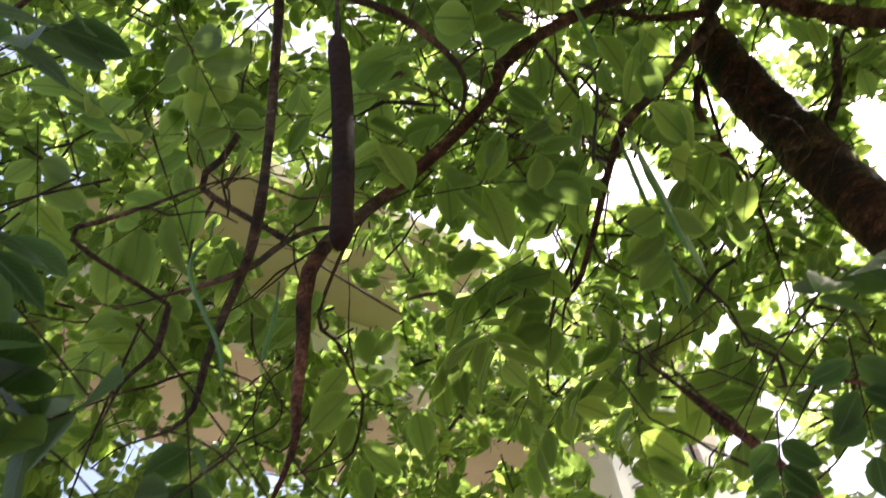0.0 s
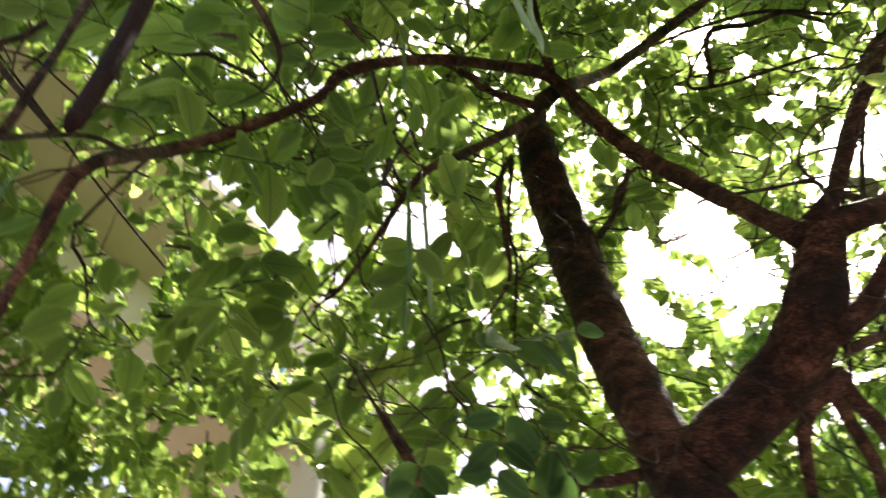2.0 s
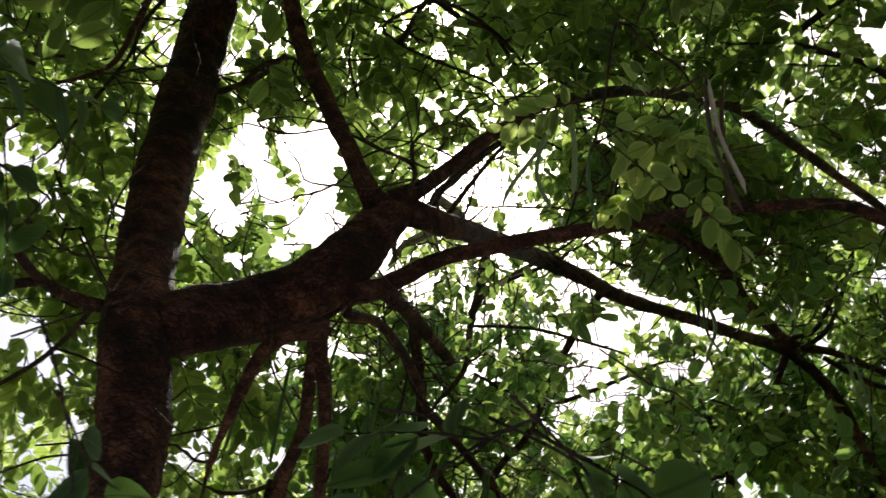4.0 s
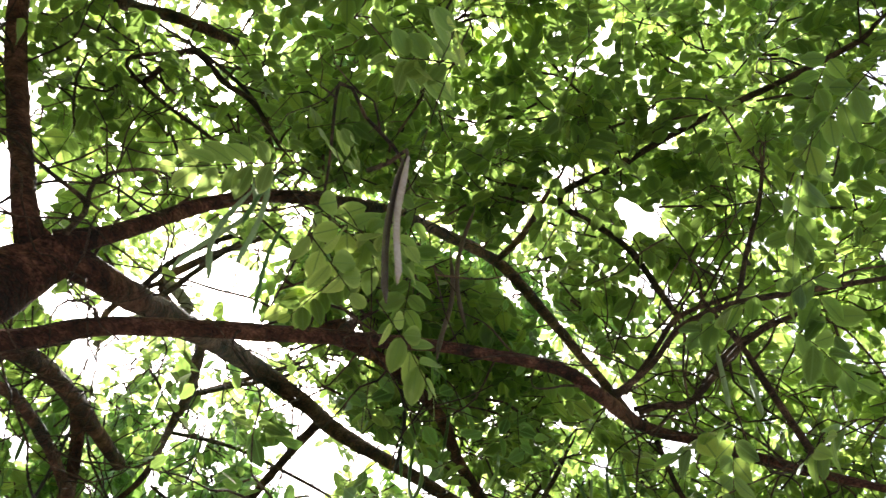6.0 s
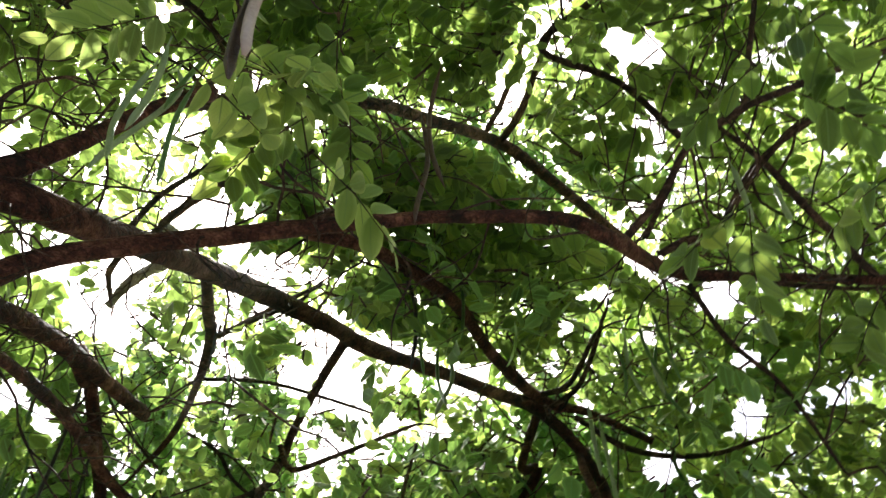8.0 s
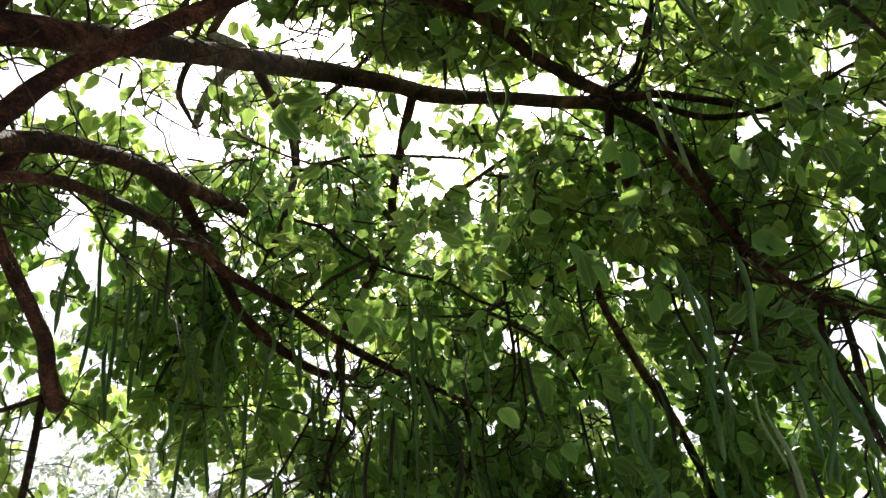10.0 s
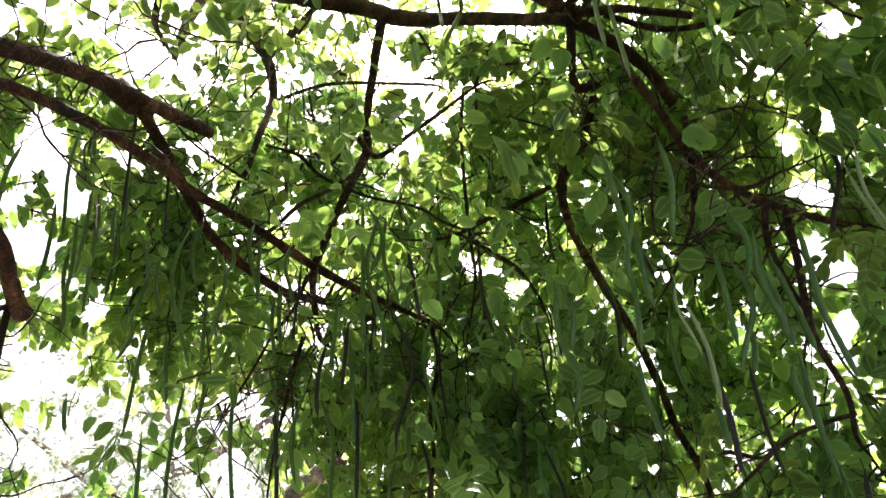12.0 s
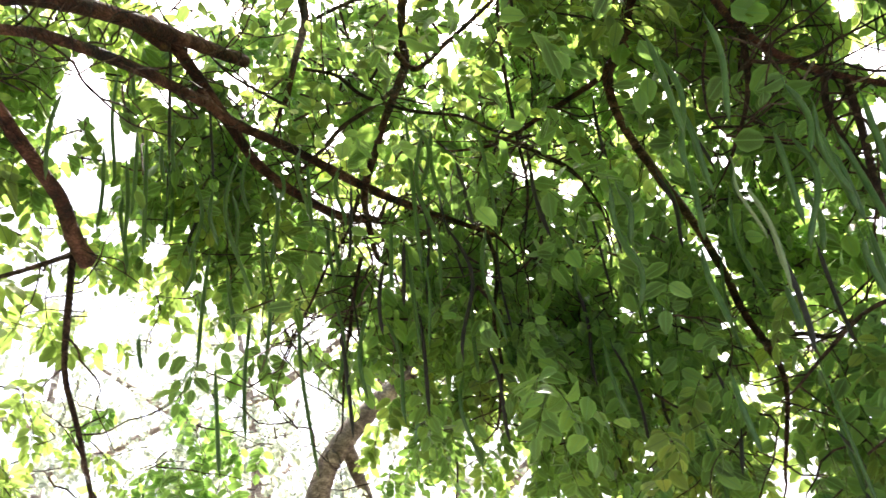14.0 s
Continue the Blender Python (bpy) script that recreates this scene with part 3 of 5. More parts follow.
limb('branch', [(-0.166, 0.424, 2.925, 0.0083), (-0.180, 0.484, 2.895, 0.0070), (-0.200, 0.557, 2.821, 0.0069), (-0.209, 0.593, 2.699, 0.0064), (-0.216, 0.610, 2.626, 0.0072), (-0.253, 0.696, 2.642, 0.0065), (-0.282, 0.727, 2.586, 0.0058), (-0.308, 0.751, 2.520, 0.0051), (-0.327, 0.784, 2.476, 0.0040)])
limb('twig', [(-0.151, 0.924, 2.971, 0.0055), (-0.197, 0.866, 2.913, 0.0045), (-0.239, 0.826, 2.839, 0.0050), (-0.250, 0.705, 2.635, 0.0047), (-0.297, 0.708, 2.618, 0.0045), (-0.335, 0.706, 2.606, 0.0030)])
limb('twig', [(-0.354, 0.714, 2.591, 0.0032), (-0.450, 0.617, 2.625, 0.0035), (-0.421, 0.610, 2.644, 0.0038), (-0.386, 0.612, 2.659, 0.0033), (-0.364, 0.613, 2.667, 0.0024)])
limb('twig', [(-0.499, 0.402, 2.814, 0.0044), (-0.455, 0.383, 2.841, 0.0044), (-0.402, 0.357, 2.871, 0.0057), (-0.342, 0.336, 2.939, 0.0052), (-0.291, 0.322, 2.996, 0.0047)])
limb('twig', [(-0.239, 0.826, 2.839, 0.0054), (-0.373, 0.772, 2.939, 0.0060), (-0.337, 0.742, 2.969, 0.0064), (-0.297, 0.706, 3.001, 0.0045)])
limb('twig', [(-0.354, 0.714, 2.591, 0.0042), (-0.373, 0.747, 2.551, 0.0054), (-0.391, 0.756, 2.535, 0.0035)])
limb('twig', [(0.989, 1.598, 4.382, 0.0128), (0.979, 1.568, 4.445, 0.0142), (0.942, 1.628, 4.302, 0.0138), (0.978, 1.697, 4.125, 0.0108), (1.003, 1.762, 3.944, 0.0089), (0.911, 1.852, 3.773, 0.0046)])
limb('twig', [(0.989, 1.598, 4.382, 0.0075), (1.011, 1.729, 4.212, 0.0074), (1.045, 1.768, 4.091, 0.0065), (1.060, 1.845, 3.941, 0.0063), (1.095, 2.014, 3.765, 0.0039)])
limb('twig', [(0.571, 1.385, 3.897, 0.0049), (0.451, 1.241, 3.982, 0.0054), (0.449, 1.369, 3.905, 0.0054), (0.438, 1.558, 3.771, 0.0047), (0.385, 1.662, 3.697, 0.0047), (0.297, 1.784, 3.600, 0.0047), (0.249, 1.936, 3.445, 0.0040)])
limb('twig', [(0.532, 1.489, 3.874, 0.0056), (0.478, 1.470, 3.902, 0.0062), (0.385, 1.487, 3.909, 0.0062), (0.286, 1.471, 3.936, 0.0054), (0.174, 1.484, 3.940, 0.0041)])
limb('twig', [(-0.308, 1.250, 3.868, 0.0045), (-0.161, 1.343, 3.896, 0.0046), (-0.049, 1.423, 3.918, 0.0047)])
limb('twig', [(-0.084, 1.237, 4.163, 0.0035), (0.048, 1.322, 4.118, 0.0042), (0.164, 1.390, 4.072, 0.0049), (0.166, 1.323, 4.015, 0.0044)])
limb('twig', [(0.562, 1.376, 4.154, 0.0058), (0.585, 1.417, 4.124, 0.0066), (0.656, 1.428, 4.098, 0.0066), (0.744, 1.457, 4.196, 0.0069)])
limb('twig', [(1.354, 1.385, 4.265, 0.0098), (1.359, 1.498, 4.195, 0.0098), (1.340, 1.640, 4.190, 0.0075)])
limb('twig', [(-0.364, 0.613, 2.667, 0.0030), (-0.309, 0.650, 2.757, 0.0019), (-0.252, 0.656, 2.768, 0.0019), (-0.188, 0.694, 2.756, 0.0019), (-0.126, 0.738, 2.827, 0.0017)])
limb('twig', [(-0.189, 1.415, 3.709, 0.0052), (-0.250, 1.493, 3.718, 0.0052), (-0.372, 1.650, 3.556, 0.0058), (-0.324, 1.717, 3.500, 0.0051), (-0.285, 1.805, 3.414, 0.0038)])
limb('twig', [(1.581, 0.962, 4.689, 0.0065), (1.525, 1.112, 4.519, 0.0072), (1.639, 1.068, 4.504, 0.0072), (1.726, 1.005, 4.503, 0.0072), (1.908, 0.853, 4.494, 0.0056)])
limb('twig', [(1.606, 1.081, 4.508, 0.0104), (1.581, 0.962, 4.689, 0.0116), (1.710, 0.876, 4.682, 0.0116), (1.803, 0.795, 4.679, 0.0099), (1.933, 0.746, 4.644, 0.0074)])
limb('twig', [(2.031, 0.627, 3.642, 0.0034), (1.668, 0.363, 3.636, 0.0034), (1.245, 0.178, 3.363, 0.0038), (1.314, 0.141, 3.348, 0.0038), (1.353, 0.089, 3.287, 0.0038)])
limb('twig', [(2.503, 1.466, 4.630, 0.0135), (2.506, 1.376, 4.815, 0.0129), (2.545, 1.222, 5.000, 0.0122), (2.604, 1.062, 5.160, 0.0094)])
limb('twig', [(2.566, 1.417, 4.619, 0.0135), (2.581, 1.325, 4.797, 0.0119), (2.579, 1.159, 5.008, 0.0112), (2.623, 1.053, 5.154, 0.0083)])
limb('twig', [(2.727, -0.381, 3.987, 0.0092), (2.625, -0.489, 4.061, 0.0092), (2.562, -0.592, 4.158, 0.0094), (2.511, -0.747, 4.167, 0.0072)])
limb('twig', [(2.767, -0.403, 3.952, 0.0099), (2.759, -0.494, 3.952, 0.0099), (2.760, -0.577, 3.941, 0.0099), (2.659, -0.685, 4.007, 0.0092), (2.620, -0.790, 4.081, 0.0086), (2.543, -0.965, 4.089, 0.0065)])
limb('twig', [(2.937, -0.471, 4.003, 0.0105), (2.944, -0.582, 3.984, 0.0098), (2.993, -0.753, 3.905, 0.0090), (3.015, -0.935, 3.830, 0.0067)])
limb('twig', [(2.957, -0.478, 3.983, 0.0098), (3.097, -0.544, 3.835, 0.0098), (3.206, -0.656, 3.689, 0.0082), (3.335, -0.726, 3.499, 0.0060)])
limb('twig', [(3.255, 0.078, 5.602, 0.0145), (3.233, 0.152, 5.680, 0.0161), (3.131, 0.032, 5.750, 0.0150), (2.986, -0.109, 5.837, 0.0126)])
limb('twig', [(3.638, 0.131, 4.215, 0.0111), (3.573, -0.005, 4.231, 0.0110), (3.460, -0.138, 4.361, 0.0091)])
limb('twig', [(3.069, 1.715, 5.225, 0.0207), (2.938, 1.737, 5.310, 0.0230), (2.914, 1.605, 5.398, 0.0207), (2.958, 1.481, 5.566, 0.0200), (3.008, 1.316, 5.739, 0.0157)])

# hooked and hanging twigs of the outer crown
limb('twig', [(3.844, 1.494, 4.387, 0.01), (3.746, 1.549, 4.265, 0.011), (3.616, 1.649, 4.143, 0.011), (3.526, 1.709, 4.006, 0.01), (3.43, 1.771, 3.875, 0.007)])
limb('twig', [(3.444, 1.7, 4.435, 0.008), (3.583, 1.627, 4.415, 0.009), (3.696, 1.603, 4.342, 0.009), (3.79, 1.554, 4.299, 0.007)])
limb('twig', [(3.768, 1.55, 4.295, 0.009), (3.86, 1.448, 4.21, 0.009), (3.994, 1.263, 4.112, 0.008), (4.031, 1.148, 3.977, 0.007), (4.09, 1.048, 3.897, 0.006)])
limb('twig', [(3.631, 0.699, 4.203, 0.007), (3.685, 0.775, 4.047, 0.008), (3.761, 0.843, 3.868, 0.008), (3.842, 0.906, 3.688, 0.007), (3.925, 0.966, 3.508, 0.006), (3.972, 1.068, 3.335, 0.004)])
limb('twig', [(3.839, 1.023, 3.773, 0.006), (3.91, 0.968, 3.73, 0.008), (4.003, 0.905, 3.664, 0.008), (4.1, 0.846, 3.587, 0.007), (4.214, 0.831, 3.442, 0.005), (4.294, 0.864, 3.296, 0.003)])
limb('twig', [(3.906, 0.911, 3.694, 0.006), (3.94, 0.949, 3.505, 0.006), (3.98, 0.994, 3.301, 0.005), (3.97, 1.091, 3.214, 0.004)])
limb('twig', [(3.785, -0.038, 3.337, 0.007), (3.798, -0.104, 3.287, 0.007), (3.82, -0.197, 3.252, 0.007), (3.838, -0.279, 3.271, 0.005)])
limb('twig', [(3.595, 0.011, 3.352, 0.005), (3.618, 0.066, 3.264, 0.005), (3.642, 0.1, 3.153, 0.004)])
limb('twig', [(3.542, 1.536, 3.659, 0.009), (3.524, 1.599, 3.518, 0.008), (3.477, 1.675, 3.404, 0.006), (3.473, 1.801, 3.278, 0.006), (3.433, 1.899, 3.132, 0.005), (3.414, 1.948, 3.048, 0.003)])
limb('twig', [(3.619, 1.644, 3.438, 0.01), (3.638, 1.728, 3.323, 0.009), (3.634, 1.771, 3.183, 0.008), (3.636, 1.839, 3.009, 0.006), (3.66, 1.911, 2.799, 0.004)])
limb('twig', [(4.131, 1.371, 3.603, 0.01), (4.146, 1.355, 3.396, 0.01), (4.161, 1.439, 3.188, 0.009), (4.198, 1.474, 2.998, 0.008), (4.216, 1.563, 2.779, 0.006)])
limb('twig', [(3.394, 1.768, 4.232, 0.008), (3.222, 1.782, 4.259, 0.006), (3.094, 1.807, 4.314, 0.005), (3.0, 1.793, 4.359, 0.004)])
limb('twig', [(3.565, 0.225, 4.239, 0.013), (3.612, 0.059, 4.274, 0.012), (3.584, -0.033, 4.35, 0.011), (3.537, -0.117, 4.44, 0.009)])
limb('twig', [(3.411, 1.638, 4.975, 0.013), (3.368, 1.459, 4.958, 0.012), (3.33, 1.293, 4.928, 0.011), (3.289, 1.112, 4.91, 0.009)])
limb('twig', [(3.66, 0.045, 4.157, 0.013), (3.772, -0.11, 4.044, 0.013), (3.831, -0.277, 3.992, 0.011), (3.855, -0.441, 3.974, 0.01), (3.843, -0.575, 3.978, 0.009), (3.866, -0.665, 4.0, 0.006)])
limb('twig', [(3.076, 0.689, 4.734, 0.008), (2.921, 0.824, 5.129, 0.006), (2.79, 0.822, 5.416, 0.004)])
limb('twig', [(1.547, 0.9, 3.458, 0.008), (1.546, 0.897, 3.581, 0.007), (1.512, 1.02, 3.701, 0.006), (1.446, 1.177, 3.836, 0.005)])
limb('twig', [(1.552, 0.898, 3.577, 0.007), (1.525, 0.898, 3.657, 0.006), (1.536, 0.858, 3.719, 0.005), (1.568, 0.804, 3.77, 0.004)])
limb('twig', [(2.035, 0.796, 4.743, 0.009), (1.894, 0.882, 4.943, 0.009), (1.76, 1.07, 5.117, 0.008), (1.656, 1.273, 5.268, 0.006)])

# short crooked side twigs on the boughs
for path, thick in BOUGHS[2:]:
    for k in range(int(len(path) / 18) + 1):
        i = int(rng.integers(2, len(path) - 1))
        p = path[i]
        if np.linalg.norm(p - np.array((0.2, 0, 1.7))) < 1.7 and k > 0:
            continue
        d = rng.normal(0, 1, 3)
        d[2] -= 0.3
        d /= np.linalg.norm(d)
        near = min(1, np.linalg.norm(p - np.array((0.2, 0, 1.7))) / 3.0)
        rows, r = [], rng.uniform(0.0025, 0.0045) * near
        for q in range(7):
            rows.append((*p, r * (1 - 0.14 * q)))
            d = d + rng.normal(0, 0.42, 3)
            d /= np.linalg.norm(d)
            p = p + d * rng.uniform(0.05, 0.1) * near
        bm = bmesh.new()
        tube(bm, smooth_path(rows, 0.025), 6, 0.15, k)
        ob = part("twig", bm, TWIG, tree)
        ob.matrix_parent_inverse = Matrix.Translation(-tree.location)

# tangles of dry leafless twigs, placed to fit the camera's view, just before the leaves
for x, y, z in [(3.48, 1.53, 3.55), (3.86, 0.91, 3.67), (3.72, -0.05, 3.34), (3.66, 1.62, 3.2), (3.42, 1.81, 3.14), (3.8, 1.35, 3.49), (3.85, -0.22, 3.13)]:
    for k in range(13):
        p = np.array((x, y, z)) + rng.normal(0, 0.06, 3)
        d = rng.normal(0, 1, 3) - np.array((0, 0, 0.9))
        rows, r = [], rng.uniform(0.003, 0.0055)
        for q in range(8):
            rows.append((*p, max(0.0012, r * (1 - 0.11 * q))))
            d = d / np.linalg.norm(d) + rng.normal(0, 0.3, 3)
            p = p + d / np.linalg.norm(d) * rng.uniform(0.03, 0.075)
        bm = bmesh.new()
        tube(bm, smooth_path(rows, 0.03), 6, 0.15, k)
        ob = part("twig", bm, TWIG if k % 3 else TRUNK_GREY, tree)
        ob.matrix_parent_inverse = Matrix.Translation(-tree.location)

# finer twigs, much forked and crooked, on the boughs of the outer crown
FINE = []
bm = bmesh.new()
for path, thick in BOUGHS[2:]:
    far = np.linalg.norm(path - np.array((0.2, 0, 1.7)), axis=1)
    for k in range(int(len(path) / 7)):
        i = int(rng.integers(2, len(path) - 1))
        if far[i] < 1.9:
            continue
        starts = [(path[i], rng.normal(0, 1, 3) * np.array((1, 1, 0.6)), rng.uniform(0.0034, 0.0052), 8)]
        while starts:
            p, d, r, steps = starts.pop()
            d = d / np.linalg.norm(d)
            rows = []
            for q in range(steps):
                rows.append((*p, max(0.001, r * (1 - 0.09 * q))))
                d = d + rng.normal(0, 0.4, 3)
                d /= np.linalg.norm(d)
                p = p + d * rng.uniform(0.04, 0.11)
                if q > 1 and steps > 5 and rng.random() < 0.3:
                    starts.append((p, d + rng.normal(0, 0.8, 3), r * 0.7, 5))
            rows = np.array(rows)
            tube(bm, smooth_path(rows, 0.035), 5, 0.0, k)
            FINE.append(rows[:, :3])
ob = part("fine_twig", bm, TWIG, tree, "crooked dark leafless twigs")
ob["kind"] = "stuff"
ob.matrix_parent_inverse = Matrix.Translation(-tree.location)

# pods placed to fit the camera's view, leaves before them thinned: top, length, radius, state (0 green, 1 pale green, 2
# black, 3 brown)
PODS = []
PODS += [(2.60, 1.87, 3.74, 0.37, 0.0074, 0), (2.71, 1.93, 3.60, 0.36, 0.0074, 0), (2.68, 1.85, 3.71, 0.42, 0.0074, 0), (2.68, 1.78, 3.79, 0.41, 0.0074, 0), (2.72, 1.78, 3.77, 0.54, 0.0074, 0), (2.78, 1.69, 3.83, 0.26, 0.0074, 0), (2.96, 1.90, 3.46, 0.27, 0.0074, 0), (3.04, 1.87, 3.43, 0.53, 0.0074, 0), (2.98, 1.75, 3.62, 0.30, 0.0074, 0), (3.05, 1.72, 3.61, 0.30, 0.0074, 0), (3.02, 1.64, 3.71, 0.64, 0.0074, 0), (3.05, 1.60, 3.73, 0.29, 0.0074, 0), (3.17, 1.71, 3.50, 0.30, 0.0074, 0), (3.16, 1.61, 3.63, 0.38, 0.0074, 0), (3.16, 1.56, 3.68, 0.24, 0.0074, 0), (3.20, 1.48, 3.74, 0.32, 0.0074, 0)]
PODS += [(3.24, 1.49, 3.68, 0.31, 0.0074, 0), (3.37, 1.55, 3.50, 0.30, 0.0074, 0), (3.37, 1.52, 3.54, 0.31, 0.0074, 0), (3.45, 1.67, 3.28, 0.45, 0.0074, 0), (3.26, 1.82, 3.28, 0.31, 0.0074, 0), (3.23, 1.89, 3.21, 0.54, 0.0074, 0), (3.37, 1.76, 3.24, 0.71, 0.0074, 0), (3.34, 1.41, 3.68, 0.32, 0.0074, 0), (2.77, 1.76, 3.76, 0.23, 0.0074, 0), (2.90, 1.76, 3.67, 0.42, 0.0074, 0), (3.11, 1.86, 3.37, 0.31, 0.0074, 0), (3.32, 1.02, 3.64, 0.66, 0.0074, 0), (3.34, 1.01, 3.63, 0.33, 0.0074, 0), (3.38, 0.99, 3.61, 0.58, 0.0074, 0), (3.40, 0.98, 3.60, 0.37, 0.0074, 0), (3.56, 1.12, 3.31, 0.59, 0.0074, 2)]
PODS += [(3.50, 1.14, 3.35, 0.38, 0.0074, 0), (3.49, 1.27, 3.23, 0.41, 0.0074, 0), (3.73, 1.30, 2.83, 0.40, 0.0074, 0), (3.70, 1.18, 3.04, 0.31, 0.0074, 0), (3.66, 1.02, 3.27, 0.48, 0.0074, 0), (3.77, 1.20, 2.89, 0.39, 0.0074, 2), (3.43, 1.34, 3.22, 0.32, 0.0074, 2), (3.49, 1.42, 3.04, 0.45, 0.0074, 0), (3.43, 1.45, 3.08, 0.39, 0.0074, 0), (3.38, 1.55, 3.01, 0.42, 0.0074, 2), (3.04, 1.85, 2.93, 0.42, 0.0074, 0), (2.79, 1.93, 3.04, 0.15, 0.0074, 0), (3.56, 1.32, 3.06, 0.44, 0.0074, 2), (3.46, 1.25, 3.28, 0.28, 0.0074, 2), (3.50, 0.97, 3.51, 0.35, 0.0074, 2), (3.69, 0.79, 3.42, 0.34, 0.0074, 2)]
PODS += [(3.81, 0.81, 3.25, 0.33, 0.0074, 0), (3.25, 0.29, 2.87, 0.30, 0.0078, 0), (3.27, 0.28, 2.86, 0.20, 0.0078, 0), (3.33, 0.33, 2.73, 0.22, 0.0078, 0), (3.15, 0.02, 3.14, 0.36, 0.0078, 0), (3.19, 0.02, 3.09, 0.39, 0.0078, 0), (3.27, 0.05, 2.99, 0.31, 0.0078, 0), (3.34, 0.10, 2.87, 0.27, 0.0078, 0), (3.43, 0.18, 2.67, 0.27, 0.0078, 0), (3.41, -0.11, 2.86, 0.31, 0.0078, 0), (3.37, -0.19, 2.94, 0.25, 0.0078, 0), (3.43, -0.14, 2.83, 0.34, 0.0078, 0), (3.42, -0.22, 2.88, 0.30, 0.0078, 0), (3.45, -0.20, 2.83, 0.29, 0.0078, 0), (3.48, -0.20, 2.77, 0.24, 0.0078, 0), (3.47, -0.23, 2.80, 0.31, 0.0078, 0)]
PODS += [(3.50, -0.10, 2.71, 0.20, 0.0078, 0), (3.21, -0.12, 3.13, 0.34, 0.0078, 0), (3.39, -0.57, 2.98, 0.41, 0.0078, 0), (3.42, -0.59, 2.94, 0.26, 0.0078, 0), (3.54, 0.26, 2.36, 0.24, 0.0078, 0), (3.58, -0.16, 2.57, 0.19, 0.0078, 0), (3.55, 0.05, 2.53, 0.16, 0.0078, 0), (3.53, -0.28, 2.71, 0.28, 0.0078, 0), (3.46, -0.32, 2.85, 0.31, 0.0078, 0), (3.33, -0.01, 2.78, 0.24, 0.0039, 1), (3.36, -0.01, 2.73, 0.33, 0.0051, 1), (3.38, -0.01, 2.70, 0.24, 0.0051, 1), (3.36, -0.49, 2.87, 0.21, 0.0045, 1), (3.33, -0.53, 2.92, 0.41, 0.0045, 1), (3.46, 0.01, 2.62, 0.35, 0.0074, 2), (1.64, 0.55, 3.79, 0.47, 0.0060, 1)]
PODS += [(1.67, 0.50, 3.91, 0.41, 0.0058, 0), (2.08, 0.11, 4.01, 0.55, 0.0068, 3), (2.03, 0.03, 4.17, 0.58, 0.0065, 3), (2.73, 0.42, 4.26, 0.54, 0.0064, 2), (3.08, 0.41, 4.22, 0.43, 0.0062, 0), (2.88, 0.42, 4.26, 0.44, 0.0053, 0), (2.85, 0.26, 4.33, 0.46, 0.0053, 0), (2.95, -0.24, 3.87, 0.30, 0.0054, 1), (2.94, -0.29, 3.88, 0.32, 0.0054, 0), (2.91, -0.34, 3.90, 0.33, 0.0054, 0), (2.95, -0.19, 3.86, 0.26, 0.0054, 0), (2.39, -0.63, 3.81, 0.28, 0.0074, 1), (2.43, -0.71, 3.75, 0.23, 0.0074, 1), (3.14, 0.64, 4.62, 0.24, 0.0065, 0), (3.20, 0.45, 4.36, 0.47, 0.0082, 1), (3.30, -0.05, 3.93, 0.35, 0.0069, 1)]
PODS += [(3.35, -0.07, 3.88, 0.41, 0.0069, 1), (3.05, -0.29, 3.93, 0.28, 0.0064, 1), (3.06, -0.33, 3.91, 0.38, 0.0058, 0), (0.35, 0.32, 2.87, 0.30, 0.0041, 1), (0.40, 0.33, 2.91, 0.29, 0.0043, 1), (0.38, 0.33, 2.81, 0.27, 0.0035, 1), (0.05, 0.37, 3.02, 0.22, 0.0037, 1), (0.13, 0.41, 3.11, 0.26, 0.0039, 0), (-0.21, 0.70, 2.59, 0.15, 0.0031, 0), (-0.28, 0.63, 2.64, 0.28, 0.0027, 0), (0.51, 1.23, 3.65, 0.62, 0.0060, 1), (0.43, 1.16, 3.94, 0.51, 0.0045, 2), (0.44, 1.12, 3.48, 0.60, 0.0053, 0), (0.31, 0.69, 3.50, 0.43, 0.0036, 0), (1.49, 0.44, 3.47, 0.37, 0.0058, 1), (1.44, 0.37, 3.40, 0.33, 0.0056, 1)]
PODS += [(1.51, 0.35, 3.35, 0.34, 0.0046, 0), (1.87, 1.67, 3.32, 0.34, 0.0060, 0), (1.92, 1.55, 3.38, 0.43, 0.0066, 0), (2.24, 1.40, 3.48, 0.33, 0.0064, 0), (0.38, 0.92, 3.07, 0.31, 0.0051, 0)]

# thick hanging bunches of leaves on the outer boughs: place, reach, twigs
CLUMPS = []
CLUMPS += [(3.47, 2.21, 4.11, 0.42, 20), (3.23, 2.30, 4.18, 0.22, 7), (3.67, 1.92, 4.99, 0.28, 9), (3.95, 1.71, 4.94, 0.25, 7), (4.35, 1.01, 4.59, 0.32, 12), (4.59, 0.91, 4.07, 0.31, 12), (4.24, 1.60, 3.79, 0.35, 12), (4.53, 1.38, 3.39, 0.40, 15), (4.29, 1.90, 3.35, 0.30, 9), (4.62, 1.03, 3.12, 0.35, 13), (4.57, 1.38, 2.78, 0.38, 13), (4.26, 0.27, 3.62, 0.30, 10), (4.36, 0.54, 3.12, 0.30, 10), (4.39, 0.14, 3.08, 0.33, 11), (4.36, 0.34, 2.45, 0.31, 9), (4.23, -0.14, 2.57, 0.25, 8)]
